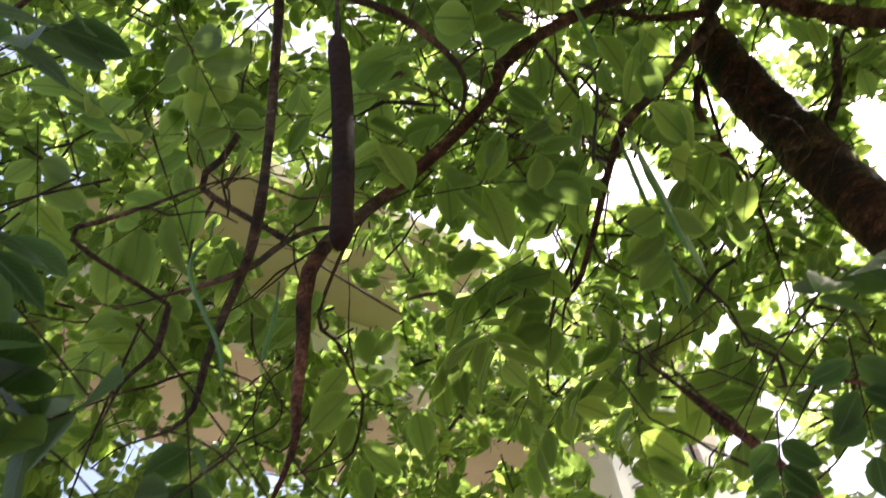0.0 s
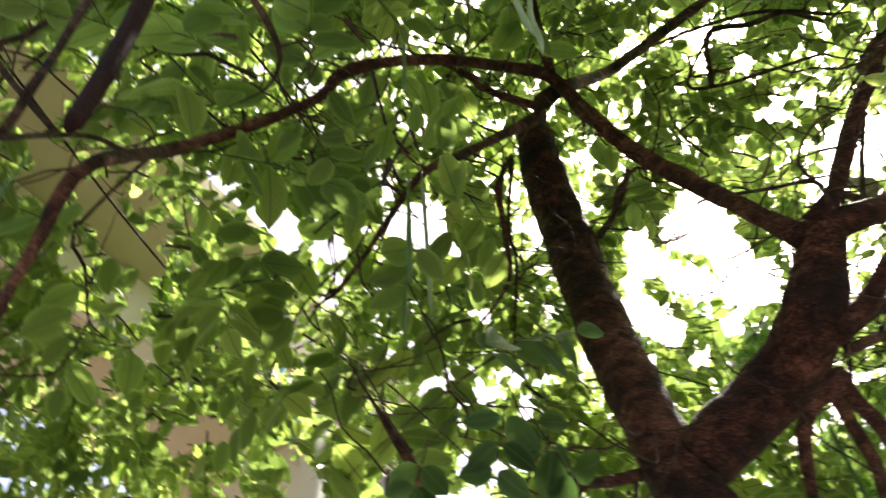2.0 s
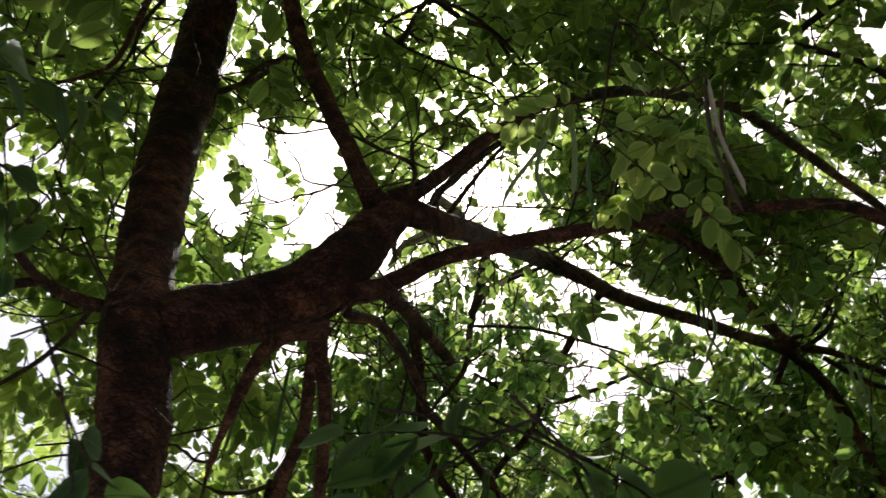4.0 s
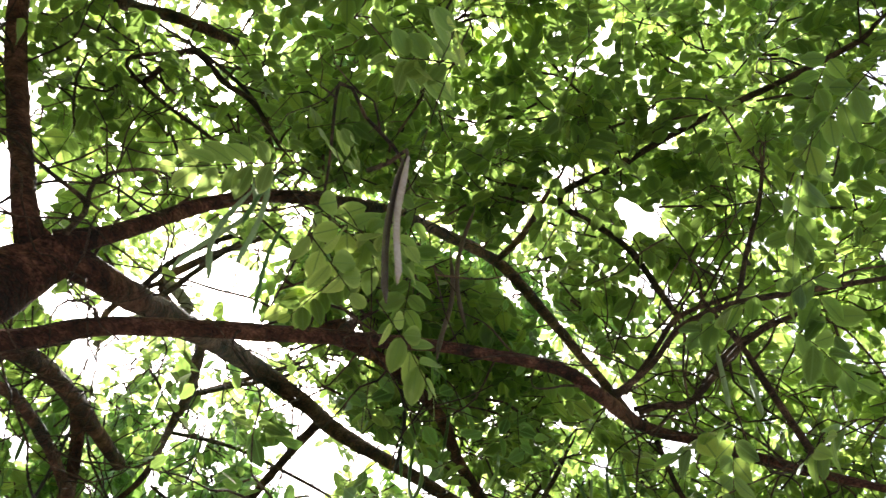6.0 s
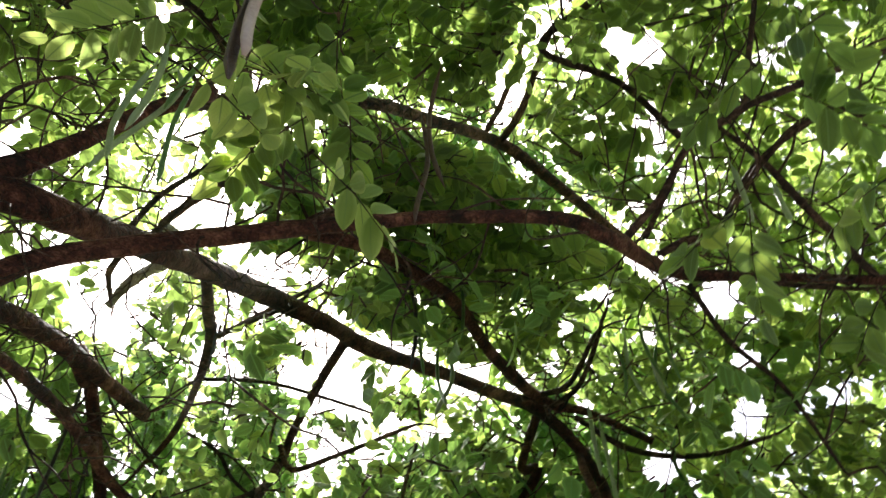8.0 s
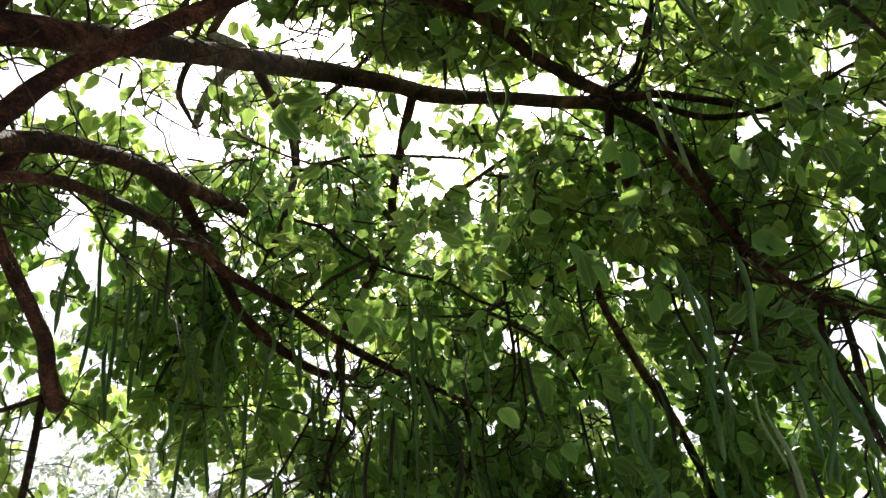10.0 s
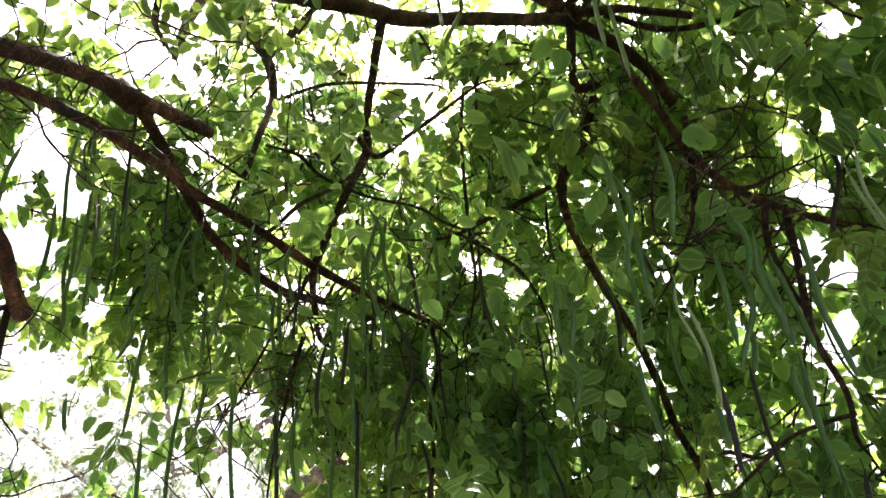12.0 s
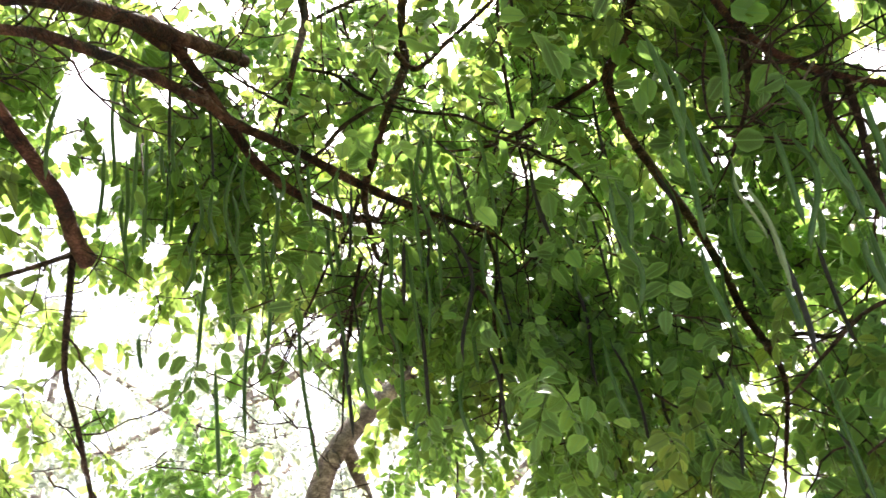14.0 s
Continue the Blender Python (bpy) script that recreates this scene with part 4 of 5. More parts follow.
CLUMPS += [(4.27, 0.07, 2.27, 0.27, 9), (4.20, 0.73, 2.47, 0.23, 8), (4.30, -0.22, 3.72, 0.30, 9), (4.13, -0.50, 3.31, 0.19, 6), (3.81, 3.62, 3.44, 0.44, 6), (3.43, 3.30, 2.95, 0.27, 4), (4.55, 1.53, 4.54, 0.31, 6), (4.27, -0.11, 4.06, 0.30, 6), (4.52, 2.20, 2.98, 0.34, 7), (4.24, -0.31, 2.86, 0.12, 3)]
CLUMPS += [(3.70, 1.36, 3.38, 0.25, 9), (3.87, 1.29, 3.22, 0.25, 9), (3.72, 1.64, 3.41, 0.20, 7), (3.70, 1.30, 3.62, 0.25, 9), (4.13, 0.71, 3.17, 0.25, 9), (4.12, 0.44, 3.19, 0.22, 8), (4.04, 0.99, 3.07, 0.25, 9), (4.10, 0.87, 2.84, 0.25, 8), (4.12, -0.18, 2.59, 0.20, 8), (4.01, -0.11, 2.20, 0.22, 9)]
CLUMPS += [(2.67, 2.04, 4.06, 0.30, 9), (2.90, 1.76, 4.08, 0.30, 9), (2.54, 2.20, 4.34, 0.30, 7), (2.84, 1.65, 4.38, 0.25, 7), (2.18, 2.25, 4.83, 0.30, 7), (3.58, 1.48, 3.66, 0.25, 8), (3.87, 1.11, 3.56, 0.25, 8), (3.77, 0.64, 3.83, 0.30, 9), (3.60, 0.68, 4.19, 0.25, 8)]
CLUMPS += [(4.25, 0.32, 4.47, 0.3, 8), (4.19, 0.11, 4.46, 0.28, 7), (4.31, 0.55, 4.48, 0.3, 8), (4.2, 0.58, 4.7, 0.25, 6), (4.54, -0.37, 5.12, 0.3, 5), (2.64, 0.51, 3.85, 0.3, 6), (2.86, 0.49, 3.7, 0.3, 7), (2.97, 0.7, 3.62, 0.3, 8), (3.19, 0.68, 3.47, 0.3, 7), (2.52, 0.46, 4.1, 0.28, 6), (2.59, 0.27, 3.9, 0.28, 6), (2.25, 0.44, 4.32, 0.28, 6), (2.18, 0.59, 4.55, 0.25, 5), (3.21, 1.13, 3.58, 0.28, 6), (3.4, 1.84, 4.7, 0.3, 6), (3.55, 1.58, 4.66, 0.3, 6)]
CLUMPS += [(3.36, 2.07, 4.56, 0.3, 6), (3.33, 1.71, 5.02, 0.25, 5), (3.2, 2.57, 4.56, 0.3, 5), (2.12, 0.97, 5.63, 0.3, 6), (1.96, 0.77, 5.78, 0.3, 6), (3.39, 0.21, 5.42, 0.3, 6), (3.49, 1.72, 4.9, 0.3, 7), (3.58, 1.48, 4.99, 0.28, 6), (3.4, 1.83, 4.23, 0.25, 6), (3.86, 1.65, 4.7, 0.3, 7), (3.99, 0.64, 4.66, 0.3, 8), (4.2, 0.52, 4.35, 0.28, 8), (4.09, 0.23, 4.53, 0.28, 7), (4.03, 1.41, 4.35, 0.25, 6), (4.17, 1.34, 4.07, 0.25, 6)]
CLUMPS += [(3.2, 0.43, 6.04, 0.3, 6), (3.42, 0.05, 5.96, 0.3, 6), (3.61, -0.18, 5.74, 0.3, 6), (3.07, 0.73, 6.08, 0.3, 5), (4.28, -0.05, 5.06, 0.3, 6), (4.35, -0.46, 5.23, 0.3, 5), (2.48, 0.52, 4.8, 0.3, 6), (2.72, 0.29, 4.5, 0.3, 7), (3.1, 0.55, 4.03, 0.3, 7), (3.26, 1.01, 3.9, 0.3, 7)]

# further pods, shifted to the side of the bunches that faces the camera
for x, y, z, reach, n in CLUMPS[:20] + CLUMPS[26:38]:
    for k in range(2):
        d = rng.normal(0, 0.6, 3) * reach
        out = np.array((1.3 - x, -0.5 - y, 0))
        out *= reach * rng.uniform(0.7, 1.1) / np.linalg.norm(out)
        PODS.append((x + d[0] + out[0], y + d[1] + out[1], z + 0.6 * d[2] + 0.05, rng.uniform(0.25, 0.62), rng.uniform(0.0045, 0.0078), 0 if rng.random() < 0.65 else 2))

# openings in the crown, fitted to the camera's view: azimuth and elevation of their middle from its viewpoints,
# half-width, all in degrees
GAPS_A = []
GAPS_A += [(-36.5, 51.4, 0.7), (-28.1, 44.1, 0.7), (-27.5, 48.6, 0.7), (-27.0, 38.6, 0.8), (-25.5, 41.4, 1.2), (-23.8, 52.3, 1.2), (-22.9, 54.9, 1.5), (-22.8, 53.1, 1.7), (-22.4, 39.8, 1.0), (-21.2, 44.0, 0.9), (-20.2, 48.9, 1.4), (-19.8, 43.7, 1.2), (-18.9, 50.6, 2.0), (-14.4, 50.0, 2.0), (-14.4, 46.7, 1.1), (-14.1, 45.9, 1.3), (-12.8, 53.3, 1.2), (-12.1, 48.8, 1.7), (-10.5, 42.9, 0.8), (-10.0, 44.5, 0.9), (-9.8, 47.4, 1.7), (-9.2, 48.5, 1.4), (-7.8, 47.3, 1.5), (-7.8, 43.9, 1.2)]
GAPS_A += [(-7.6, 45.4, 1.3), (-1.0, 37.3, 1.4), (-1.0, 55.4, 0.6), (0.8, 38.2, 1.3), (2.3, 37.8, 1.2), (3.7, 52.0, 1.5), (6.9, 29.3, 1.2), (8.0, 50.7, 1.2), (8.6, 35.9, 1.5), (9.3, 28.8, 0.9), (9.8, 50.9, 1.1), (14.9, 54.7, 0.8), (15.9, 35.8, 1.5), (16.1, 31.9, 1.5), (16.8, 52.7, 1.9), (18.6, 35.4, 1.2), (18.6, 53.0, 1.6), (19.6, 41.7, 1.1), (20.6, 26.1, 1.0), (21.0, 42.2, 1.1), (21.1, 33.9, 1.8), (21.8, 29.7, 1.1), (22.2, 34.7, 1.2), (23.9, 41.4, 0.8)]
GAPS_A += [(24.4, 31.7, 1.8), (24.6, 46.4, 0.7), (25.6, 33.2, 1.1), (28.2, 31.5, 1.6), (38.9, 46.7, 1.1), (39.7, 43.4, 1.1), (40.5, 49.2, 1.2), (41.5, 48.0, 0.9), (46.1, 48.8, 2.4), (48.0, 46.3, 1.8), (48.2, 48.5, 1.4), (48.3, 44.4, 2.4), (56.5, 53.3, 0.9), (58.3, 52.8, 1.1), (62.5, 48.9, 1.3), (63.9, 48.0, 1.6), (68.4, 41.5, 1.6), (72.1, 39.9, 1.0)]
GAPS_A += [(-29.8, 45.9, 0.9), (-27.8, 55.2, 1.1), (-26.8, 51.7, 1.3), (-25.9, 42.0, 1.1), (-25.0, 54.1, 1.7), (-21.8, 40.3, 1.3), (-21.3, 51.2, 1.3), (-21.0, 45.0, 0.9), (-18.4, 48.8, 1.2), (-17.9, 41.4, 0.6), (-14.2, 46.7, 1.0), (-13.7, 49.3, 1.1), (-11.4, 42.8, 0.9), (-11.0, 47.9, 1.8), (-10.3, 50.9, 1.2), (-8.8, 40.3, 1.3), (-8.1, 47.1, 1.2), (-7.7, 49.7, 1.0), (-5.5, 42.0, 1.3), (-3.4, 47.8, 0.7), (-2.0, 53.8, 0.7), (0.6, 52.4, 0.9), (0.9, 51.7, 1.0), (1.1, 49.8, 0.9)]
GAPS_A += [(1.9, 37.7, 1.0), (3.7, 51.7, 0.8), (3.8, 34.7, 0.8), (4.3, 51.0, 1.1), (4.8, 50.9, 0.8), (6.5, 58.4, 0.7), (7.0, 37.7, 0.7), (7.7, 50.2, 0.8), (9.2, 34.9, 1.7), (9.2, 50.1, 0.7), (9.9, 48.9, 0.6), (11.5, 45.0, 0.6), (12.2, 52.2, 0.6), (15.0, 48.9, 0.6), (17.4, 52.7, 1.8), (18.3, 51.9, 1.1), (18.5, 41.6, 0.8), (19.5, 42.1, 0.9), (20.0, 53.2, 1.5), (20.1, 34.5, 0.7), (20.7, 52.0, 1.4), (21.5, 40.8, 0.5), (21.8, 36.8, 1.0), (22.2, 51.0, 0.9)]
GAPS_A += [(23.2, 46.7, 0.6), (23.6, 41.1, 0.9), (24.1, 46.7, 0.6), (24.6, 36.3, 0.8), (26.2, 30.7, 1.0), (26.7, 42.4, 1.0), (27.6, 40.4, 0.7), (27.8, 43.9, 0.6), (28.6, 31.9, 1.7), (28.8, 41.7, 0.7), (30.2, 33.0, 1.3), (30.5, 48.9, 0.6), (32.0, 31.6, 1.3), (38.3, 41.6, 0.7), (38.6, 45.3, 1.3), (39.6, 44.6, 1.3), (40.5, 47.8, 1.7), (40.9, 43.0, 1.3), (41.0, 42.6, 0.8), (42.2, 40.9, 0.9), (42.6, 46.6, 1.1), (44.1, 45.6, 1.5), (44.3, 48.8, 1.5), (45.6, 42.2, 1.1)]
GAPS_A += [(46.7, 49.6, 2.0), (48.5, 46.0, 1.5), (48.7, 64.2, 0.7), (49.4, 43.5, 1.3), (53.9, 57.8, 0.8), (57.9, 56.5, 0.9), (58.3, 55.2, 0.5), (59.2, 58.6, 1.1), (61.2, 52.6, 0.9), (64.4, 49.4, 1.7), (64.8, 47.3, 1.3), (67.8, 42.4, 1.0), (70.5, 41.5, 1.3), (72.1, 40.4, 1.3)]
GAPS_B = []
GAPS_B += [(20.9, 46.4, 0.9), (25.5, 45.2, 1.0), (31.9, 45.5, 1.1), (34.8, 34.2, 1.1), (37.7, 29.8, 1.2), (39.7, 35.9, 1.1), (40.2, 62.0, 0.8), (40.5, 45.4, 1.0), (40.6, 38.0, 1.4), (43.3, 37.3, 1.1), (44.2, 43.6, 1.4), (45.7, 43.3, 1.4), (49.4, 52.1, 2.0), (52.7, 52.1, 1.1), (55.1, 50.1, 1.2), (56.4, 47.9, 0.9), (57.1, 48.7, 1.1), (60.4, 48.8, 0.9), (61.3, 42.4, 1.5), (62.9, 44.3, 1.1), (64.3, 38.8, 0.9), (64.7, 42.7, 1.4), (64.7, 41.4, 1.0), (66.2, 41.9, 1.2)]
GAPS_B += [(66.4, 40.7, 1.5), (81.7, 26.6, 0.6), (82.6, 22.1, 1.3), (85.2, 44.2, 0.8), (87.2, 23.3, 1.5), (89.0, 45.7, 0.9), (89.7, 34.6, 1.5), (89.7, 24.1, 1.9), (91.1, 24.5, 1.5), (93.1, 27.2, 1.4), (94.0, 59.2, 0.7), (96.7, 36.2, 1.3), (98.1, 39.2, 1.2), (98.3, 43.2, 1.6), (99.2, 60.2, 1.2), (101.8, 58.6, 1.4), (110.0, 36.3, 0.9), (120.7, 44.1, 1.1), (133.5, 59.3, 0.7)]
GAPS_B += [(40.8, 62.6, 0.5), (42.1, 56.5, 0.5), (42.9, 43.9, 1.4), (44.6, 43.1, 1.0), (49.1, 51.0, 1.2), (52.6, 51.3, 1.8), (54.1, 50.1, 1.1), (60.6, 43.2, 0.8), (62.1, 44.6, 1.0), (64.1, 43.5, 1.3), (67.0, 42.5, 1.2), (75.7, 70.5, 0.4), (87.5, 45.8, 0.7), (98.2, 42.7, 0.8), (99.3, 58.4, 1.0), (103.4, 59.4, 0.7), (108.3, 60.8, 0.5), (117.5, 43.8, 1.0), (119.3, 45.5, 1.3), (123.1, 50.4, 1.0)]
GAPS_C = []
GAPS_C += [(23.6, 41.0, 2.0), (24.2, 35.0, 1.8), (26.3, 27.5, 1.8), (26.4, 38.0, 1.5), (26.9, 22.8, 1.3), (28.7, 24.2, 1.5), (31.4, 25.7, 0.9), (33.1, 27.8, 0.6), (35.1, 25.7, 0.9), (37.1, 46.8, 0.7), (38.9, 22.8, 1.3), (39.6, 20.3, 1.4), (39.9, 16.5, 0.9), (40.1, 26.3, 1.3), (40.8, 17.8, 0.9), (42.0, 19.1, 0.9), (42.8, 25.4, 1.1), (43.3, 20.2, 0.9), (44.9, 21.7, 0.9), (46.6, 22.6, 0.9), (54.4, 46.5, 1.3), (56.9, 43.7, 0.9), (57.3, 34.8, 0.9), (58.9, 33.8, 0.9)]
GAPS_C += [(60.8, 32.3, 1.1), (61.3, 15.2, 0.7), (67.6, 19.3, 0.9), (68.9, 17.3, 0.9), (73.3, 21.6, 1.0), (79.5, 24.0, 0.9), (82.0, 24.7, 1.2), (82.4, 29.0, 2.0), (83.5, 36.2, 0.9), (83.6, 27.7, 1.0), (84.0, 32.3, 1.1), (84.2, 40.9, 0.8), (86.6, 36.5, 1.0), (90.0, 41.5, 1.1)]
GAPS_C += [(22.2, 37.2, 1.0), (22.6, 39.9, 1.3), (22.9, 42.6, 0.8), (24.0, 35.1, 1.4), (25.0, 26.4, 1.1), (25.0, 39.2, 1.0), (25.4, 39.6, 1.1), (26.0, 23.4, 1.1), (26.1, 32.6, 0.9), (28.9, 31.4, 0.9), (29.6, 26.6, 0.8), (29.8, 41.1, 0.8), (31.6, 29.4, 0.7), (34.6, 42.5, 0.5), (38.6, 26.5, 0.7), (41.3, 24.9, 1.0), (43.8, 26.2, 0.7), (54.1, 42.2, 0.8), (55.8, 44.8, 1.0), (57.5, 34.0, 0.6), (61.3, 34.8, 0.5), (68.2, 16.8, 0.8), (68.4, 21.1, 0.6), (68.8, 15.6, 0.7)]
GAPS_C += [(72.0, 19.9, 0.5), (80.6, 37.5, 0.4), (82.2, 27.8, 1.0), (82.6, 29.5, 1.2), (82.9, 33.0, 0.7), (84.4, 31.7, 0.6), (84.9, 36.8, 0.5)]
GAPS_D = []
GAPS_D += [(28.7, 45.8, 1.5), (31.1, 45.5, 1.2), (32.1, 32.9, 1.0), (32.3, 35.3, 1.3), (34.3, 32.8, 1.0), (36.6, 29.9, 1.0), (40.9, 37.3, 0.8), (40.9, 45.9, 1.1), (42.5, 44.2, 1.5), (44.1, 42.4, 0.8), (50.2, 50.1, 0.8), (51.0, 53.6, 0.7), (53.6, 50.4, 1.6), (55.4, 51.0, 1.2), (61.6, 43.5, 1.0), (62.6, 39.2, 0.8), (63.3, 42.1, 1.2), (64.5, 40.8, 0.8), (88.0, 22.9, 1.0), (89.7, 28.0, 0.7), (90.0, 25.3, 1.3), (94.5, 42.6, 0.4), (95.7, 37.2, 0.8), (96.9, 38.2, 1.0)]
GAPS_D += [(97.7, 45.1, 1.2), (99.2, 43.4, 0.7)]

VIEW_MID = np.array((0.85, -0.15, 1.75))
# Camera positions from which the gaps and sight lines are cut.
VIEWPOINTS = []
N_BOUGH = sum(len(q) for q, r in BOUGHS)
HANGING = [np.array([(x, y, z - ln * k / 11) for k in range(12)]) for x, y, z, ln, r, state in PODS]
b_all = np.concatenate([q for q, r in BOUGHS] + HANGING + FINE)
N_POD = N_BOUGH + sum(len(q) for q in HANGING)
b_r = np.concatenate([np.full(len(q), r) for q, r in BOUGHS] + [np.full(len(q), 0.006) for q in HANGING] + [np.full(len(q), 0.003) for q in FINE])
for spot, gaps in (((0.07, -0.03, 1.66), GAPS_A), ((0.82, -0.24, 1.87), GAPS_B), ((1.43, -0.61, 1.58), GAPS_C), ((1.02, -0.30, 1.88), GAPS_D)):
    az, el, half = np.radians(np.array(gaps)).T * np.array(((1,), (1,), (0.8,)))
    d = b_all - np.array(spot)
    dist = np.linalg.norm(d, axis=1)
    VIEWPOINTS.append((np.array(spot), np.stack([np.sin(az) * np.cos(el), np.cos(az) * np.cos(el), np.sin(el)], 1).astype(np.float32), np.cos(half), (d / dist[:, None]).astype(np.float32), dist.astype(np.float32), np.cos(np.radians(np.where(b_r > 0.03, 0.56, np.where(b_r < 0.0035, 0.26, np.where(b_r < 0.0065, 0.38, 0.38)))) + 0.9 * b_r / dist).astype(np.float32)))


def open_mask(c):
    """Which of the places c the camera sees in a gap or before a bough, twig or pod; leaves there are dropped."""
    out = np.zeros(len(c), bool)
    for k in range(0, len(c), 4000):
        q = c[k:k + 4000].astype(np.float32)
        bad = np.zeros(len(q), bool)
        c_way = q - VIEW_MID
        az = np.degrees(np.arctan2(c_way[:, 0], c_way[:, 1]))
        el = np.degrees(np.arcsin(c_way[:, 2] / np.linalg.norm(c_way, axis=1)))
        reach = (az < 52, (az > 34) & (el > 26), (az > 24) & (el < 45), (az > 24) & (el < 62))
        for (spot, g_way, g_cos, b_way, b_far, b_cos), mine in zip(VIEWPOINTS, reach):
            left = np.flatnonzero(mine & ~bad)
            d = q[left] - spot.astype(np.float32)
            r = np.linalg.norm(d, axis=1)
            d = d / r[:, None]
            hit = (d @ g_way.T > g_cos).any(1)
            close = (d @ b_way.T > b_cos) & (r[:, None] < b_far)
            hit |= close[:, b_r > 0.03].any(1) | (close[:, :N_BOUGH].any(1) & (rng.random(len(left)) < 0.94)) | (close[:, N_BOUGH:N_POD].any(1) & (rng.random(len(left)) < 0.65)) | (close[:, N_POD:].any(1) & (rng.random(len(left)) < 0.7))
            bad[left] = hit
        out[k:k + 4000] = bad
    return out


def leafy_twig(fol, start, heading, length, size, rise=0.0, clear=True, every=0.085, droop=(0.0, 0.9)):
    """A thin crooked twig with pinnate leaves left and right of it."""
    pts = [np.array(start, float)]
    h, e = heading, rise
    for i in range(7):
        h += rng.uniform(-0.5, 0.5)
        e += rng.uniform(-0.4, 0.25)
        pts.append(pts[-1] + length / 7 * np.array((math.sin(h) * math.cos(e), math.cos(h) * math.cos(e), math.sin(e))))
    k = int(length / every)
    for i in range(k):
        s = (i + rng.uniform(0.2, 0.8)) / k * 6.99
        j = int(s)
        p = pts[j] + (pts[j + 1] - pts[j]) * (s - j)
        fol.sprig(p, h + (1 if i % 2 else -1) * rng.uniform(0.4, 1.4), rng.uniform(*droop), size * rng.uniform(0.8, 1.2), rng.uniform(-0.5, 0.5))
    fol.stem(pts, 0.0055, 0.002)


def crown(count, az, el, near, far, size, seed, droop=(0.0, 0.9), clear=True, length=(0.45, 0.9)):
    """Twigs spread evenly over a part of the sky, at uneven distances from the middle viewpoint."""
    fol = Foliage()
    lo, hi = math.sin(radians(el[0])), math.sin(radians(el[1]))
    for i in range(count):
        e = math.asin(lo + (hi - lo) * (i + rng.random()) / count)
        a = radians(az[0] + (az[1] - az[0]) * ((i * 0.61803399 + 0.03 * rng.random() + 0.1 * seed) % 1.0))
        way = np.array((math.sin(a) * math.cos(e), math.cos(a) * math.cos(e), math.sin(e)))
        s = 0.5 + 0.9 * noise.noise(Vector(way) * 3.1 + Vector((seed, 3.7, 0))) + rng.uniform(-0.3, 0.3)
        p = VIEW_MID + way * (near + (far - near) * min(1, max(0, s)))
        leafy_twig(fol, p, rng.uniform(0, 6.28), rng.uniform(*length), size, rng.uniform(-0.4, 0.3), clear, droop=droop)
    return fol


def hang(fol, leaf_mat, owner, label, clear=True, detail=MID_LEAF):
    if clear:
        every = np.concatenate(fol.blades)
        fol.blades = [every[~open_mask(every.mean(1))]]
        ends = np.array([(a + b) / 2 for a, b, r, s in fol.stalks])
        fol.stalks = [s for s, bad in zip(fol.stalks, open_mask(ends)) if not bad]
    for ob in (fol.leaf_object("foliage", leaf_mat, owner, label, detail), fol.stalk_object("stalk", TWIG, owner, "thin dark leaf stalks")):
        ob.matrix_parent_inverse = Matrix.Translation(-owner.location)


hang(crown(820, (-65, 150), (34, 88), 3.0, 4.3, 0.064, 1), LEAF, tree, "green pinnate leaves lit from above")
hang(crown(520, (-65, 150), (26, 88), 4.3, 5.8, 0.07, 9), SUNLEAF, tree, "pale leaves at the top of the crown, sunlight put into their colour")
hang(crown(165, (56, 98), (34, 66), 2.8, 3.7, 0.06, 5), LEAF, tree, "green leaves over the middle boughs")
hang(crown(30, (-52, 2), (40, 80), 2.1, 2.9, 0.096, 8, length=(0.3, 0.5)), LEAF, tree, "broad green leaves on the low twigs", True, FINE_LEAF)
hang(crown(40, (-180, -62), (58, 88), 2.8, 4.0, 0.085, 2), LEAF, tree, "green leaves overhead")
hang(crown(80, (-65, 36), (14, 36), 3.4, 4.6, 0.092, 4), LEAF, tree, "green leaves on the lower boughs")
hang(crown(80, (50, 104), (22, 44), 3.0, 4.0, 0.08, 11, (0.3, 1.3)), GLOSSY, tree, "glossy leaves under the outer boughs")
hang(crown(30, (66, 118), (10, 36), 3.2, 4.4, 0.08, 6, (0.3, 1.2)), GLOSSY, tree, "green leaves on the outer boughs")
# Added behind the camera only to cut the light from that side.
hang(crown(40, (150, 295), (50, 88), 3.0, 5.0, 0.12, 3, clear=False), LEAF, tree, "leaves added behind the camera to hold back light", False)

# the hanging bunches
fol = Foliage()
for x, y, z, reach, n in CLUMPS:
    for k in range(max(3, int(1.1 * n))):
        d = rng.normal(0, 1, 3)
        d *= reach * rng.random() ** 0.4 / np.linalg.norm(d)
        p = np.array((x, y, z)) + d
        leafy_twig(fol, p, rng.uniform(0, 6.28), rng.uniform(0.3, 0.55), rng.uniform(0.056, 0.076), rng.uniform(-0.8, 0.1), True, 0.07, (0.75, 1.7))
hang(fol, GLOSSY, tree, "hanging green leaves on the outer boughs")
fol = Foliage()
for x, y, z, reach, n in CLUMPS[:38]:
    out = np.array((x - 1.3, y + 0.5, 0))
    out /= np.linalg.norm(out)
    for k in range(max(3, int(0.35 * n))):
        p = np.array((x, y, z)) + out * rng.uniform(0.45, 0.9) + rng.normal(0, 0.55, 3) * (reach + 0.1)
        leafy_twig(fol, p, rng.uniform(0, 6.28), rng.uniform(0.35, 0.6), rng.uniform(0.06, 0.078), rng.uniform(-0.7, 0.2), True, 0.08, (0.4, 1.4))
hang(fol, LEAF, tree, "leaves deeper in the outer crown")

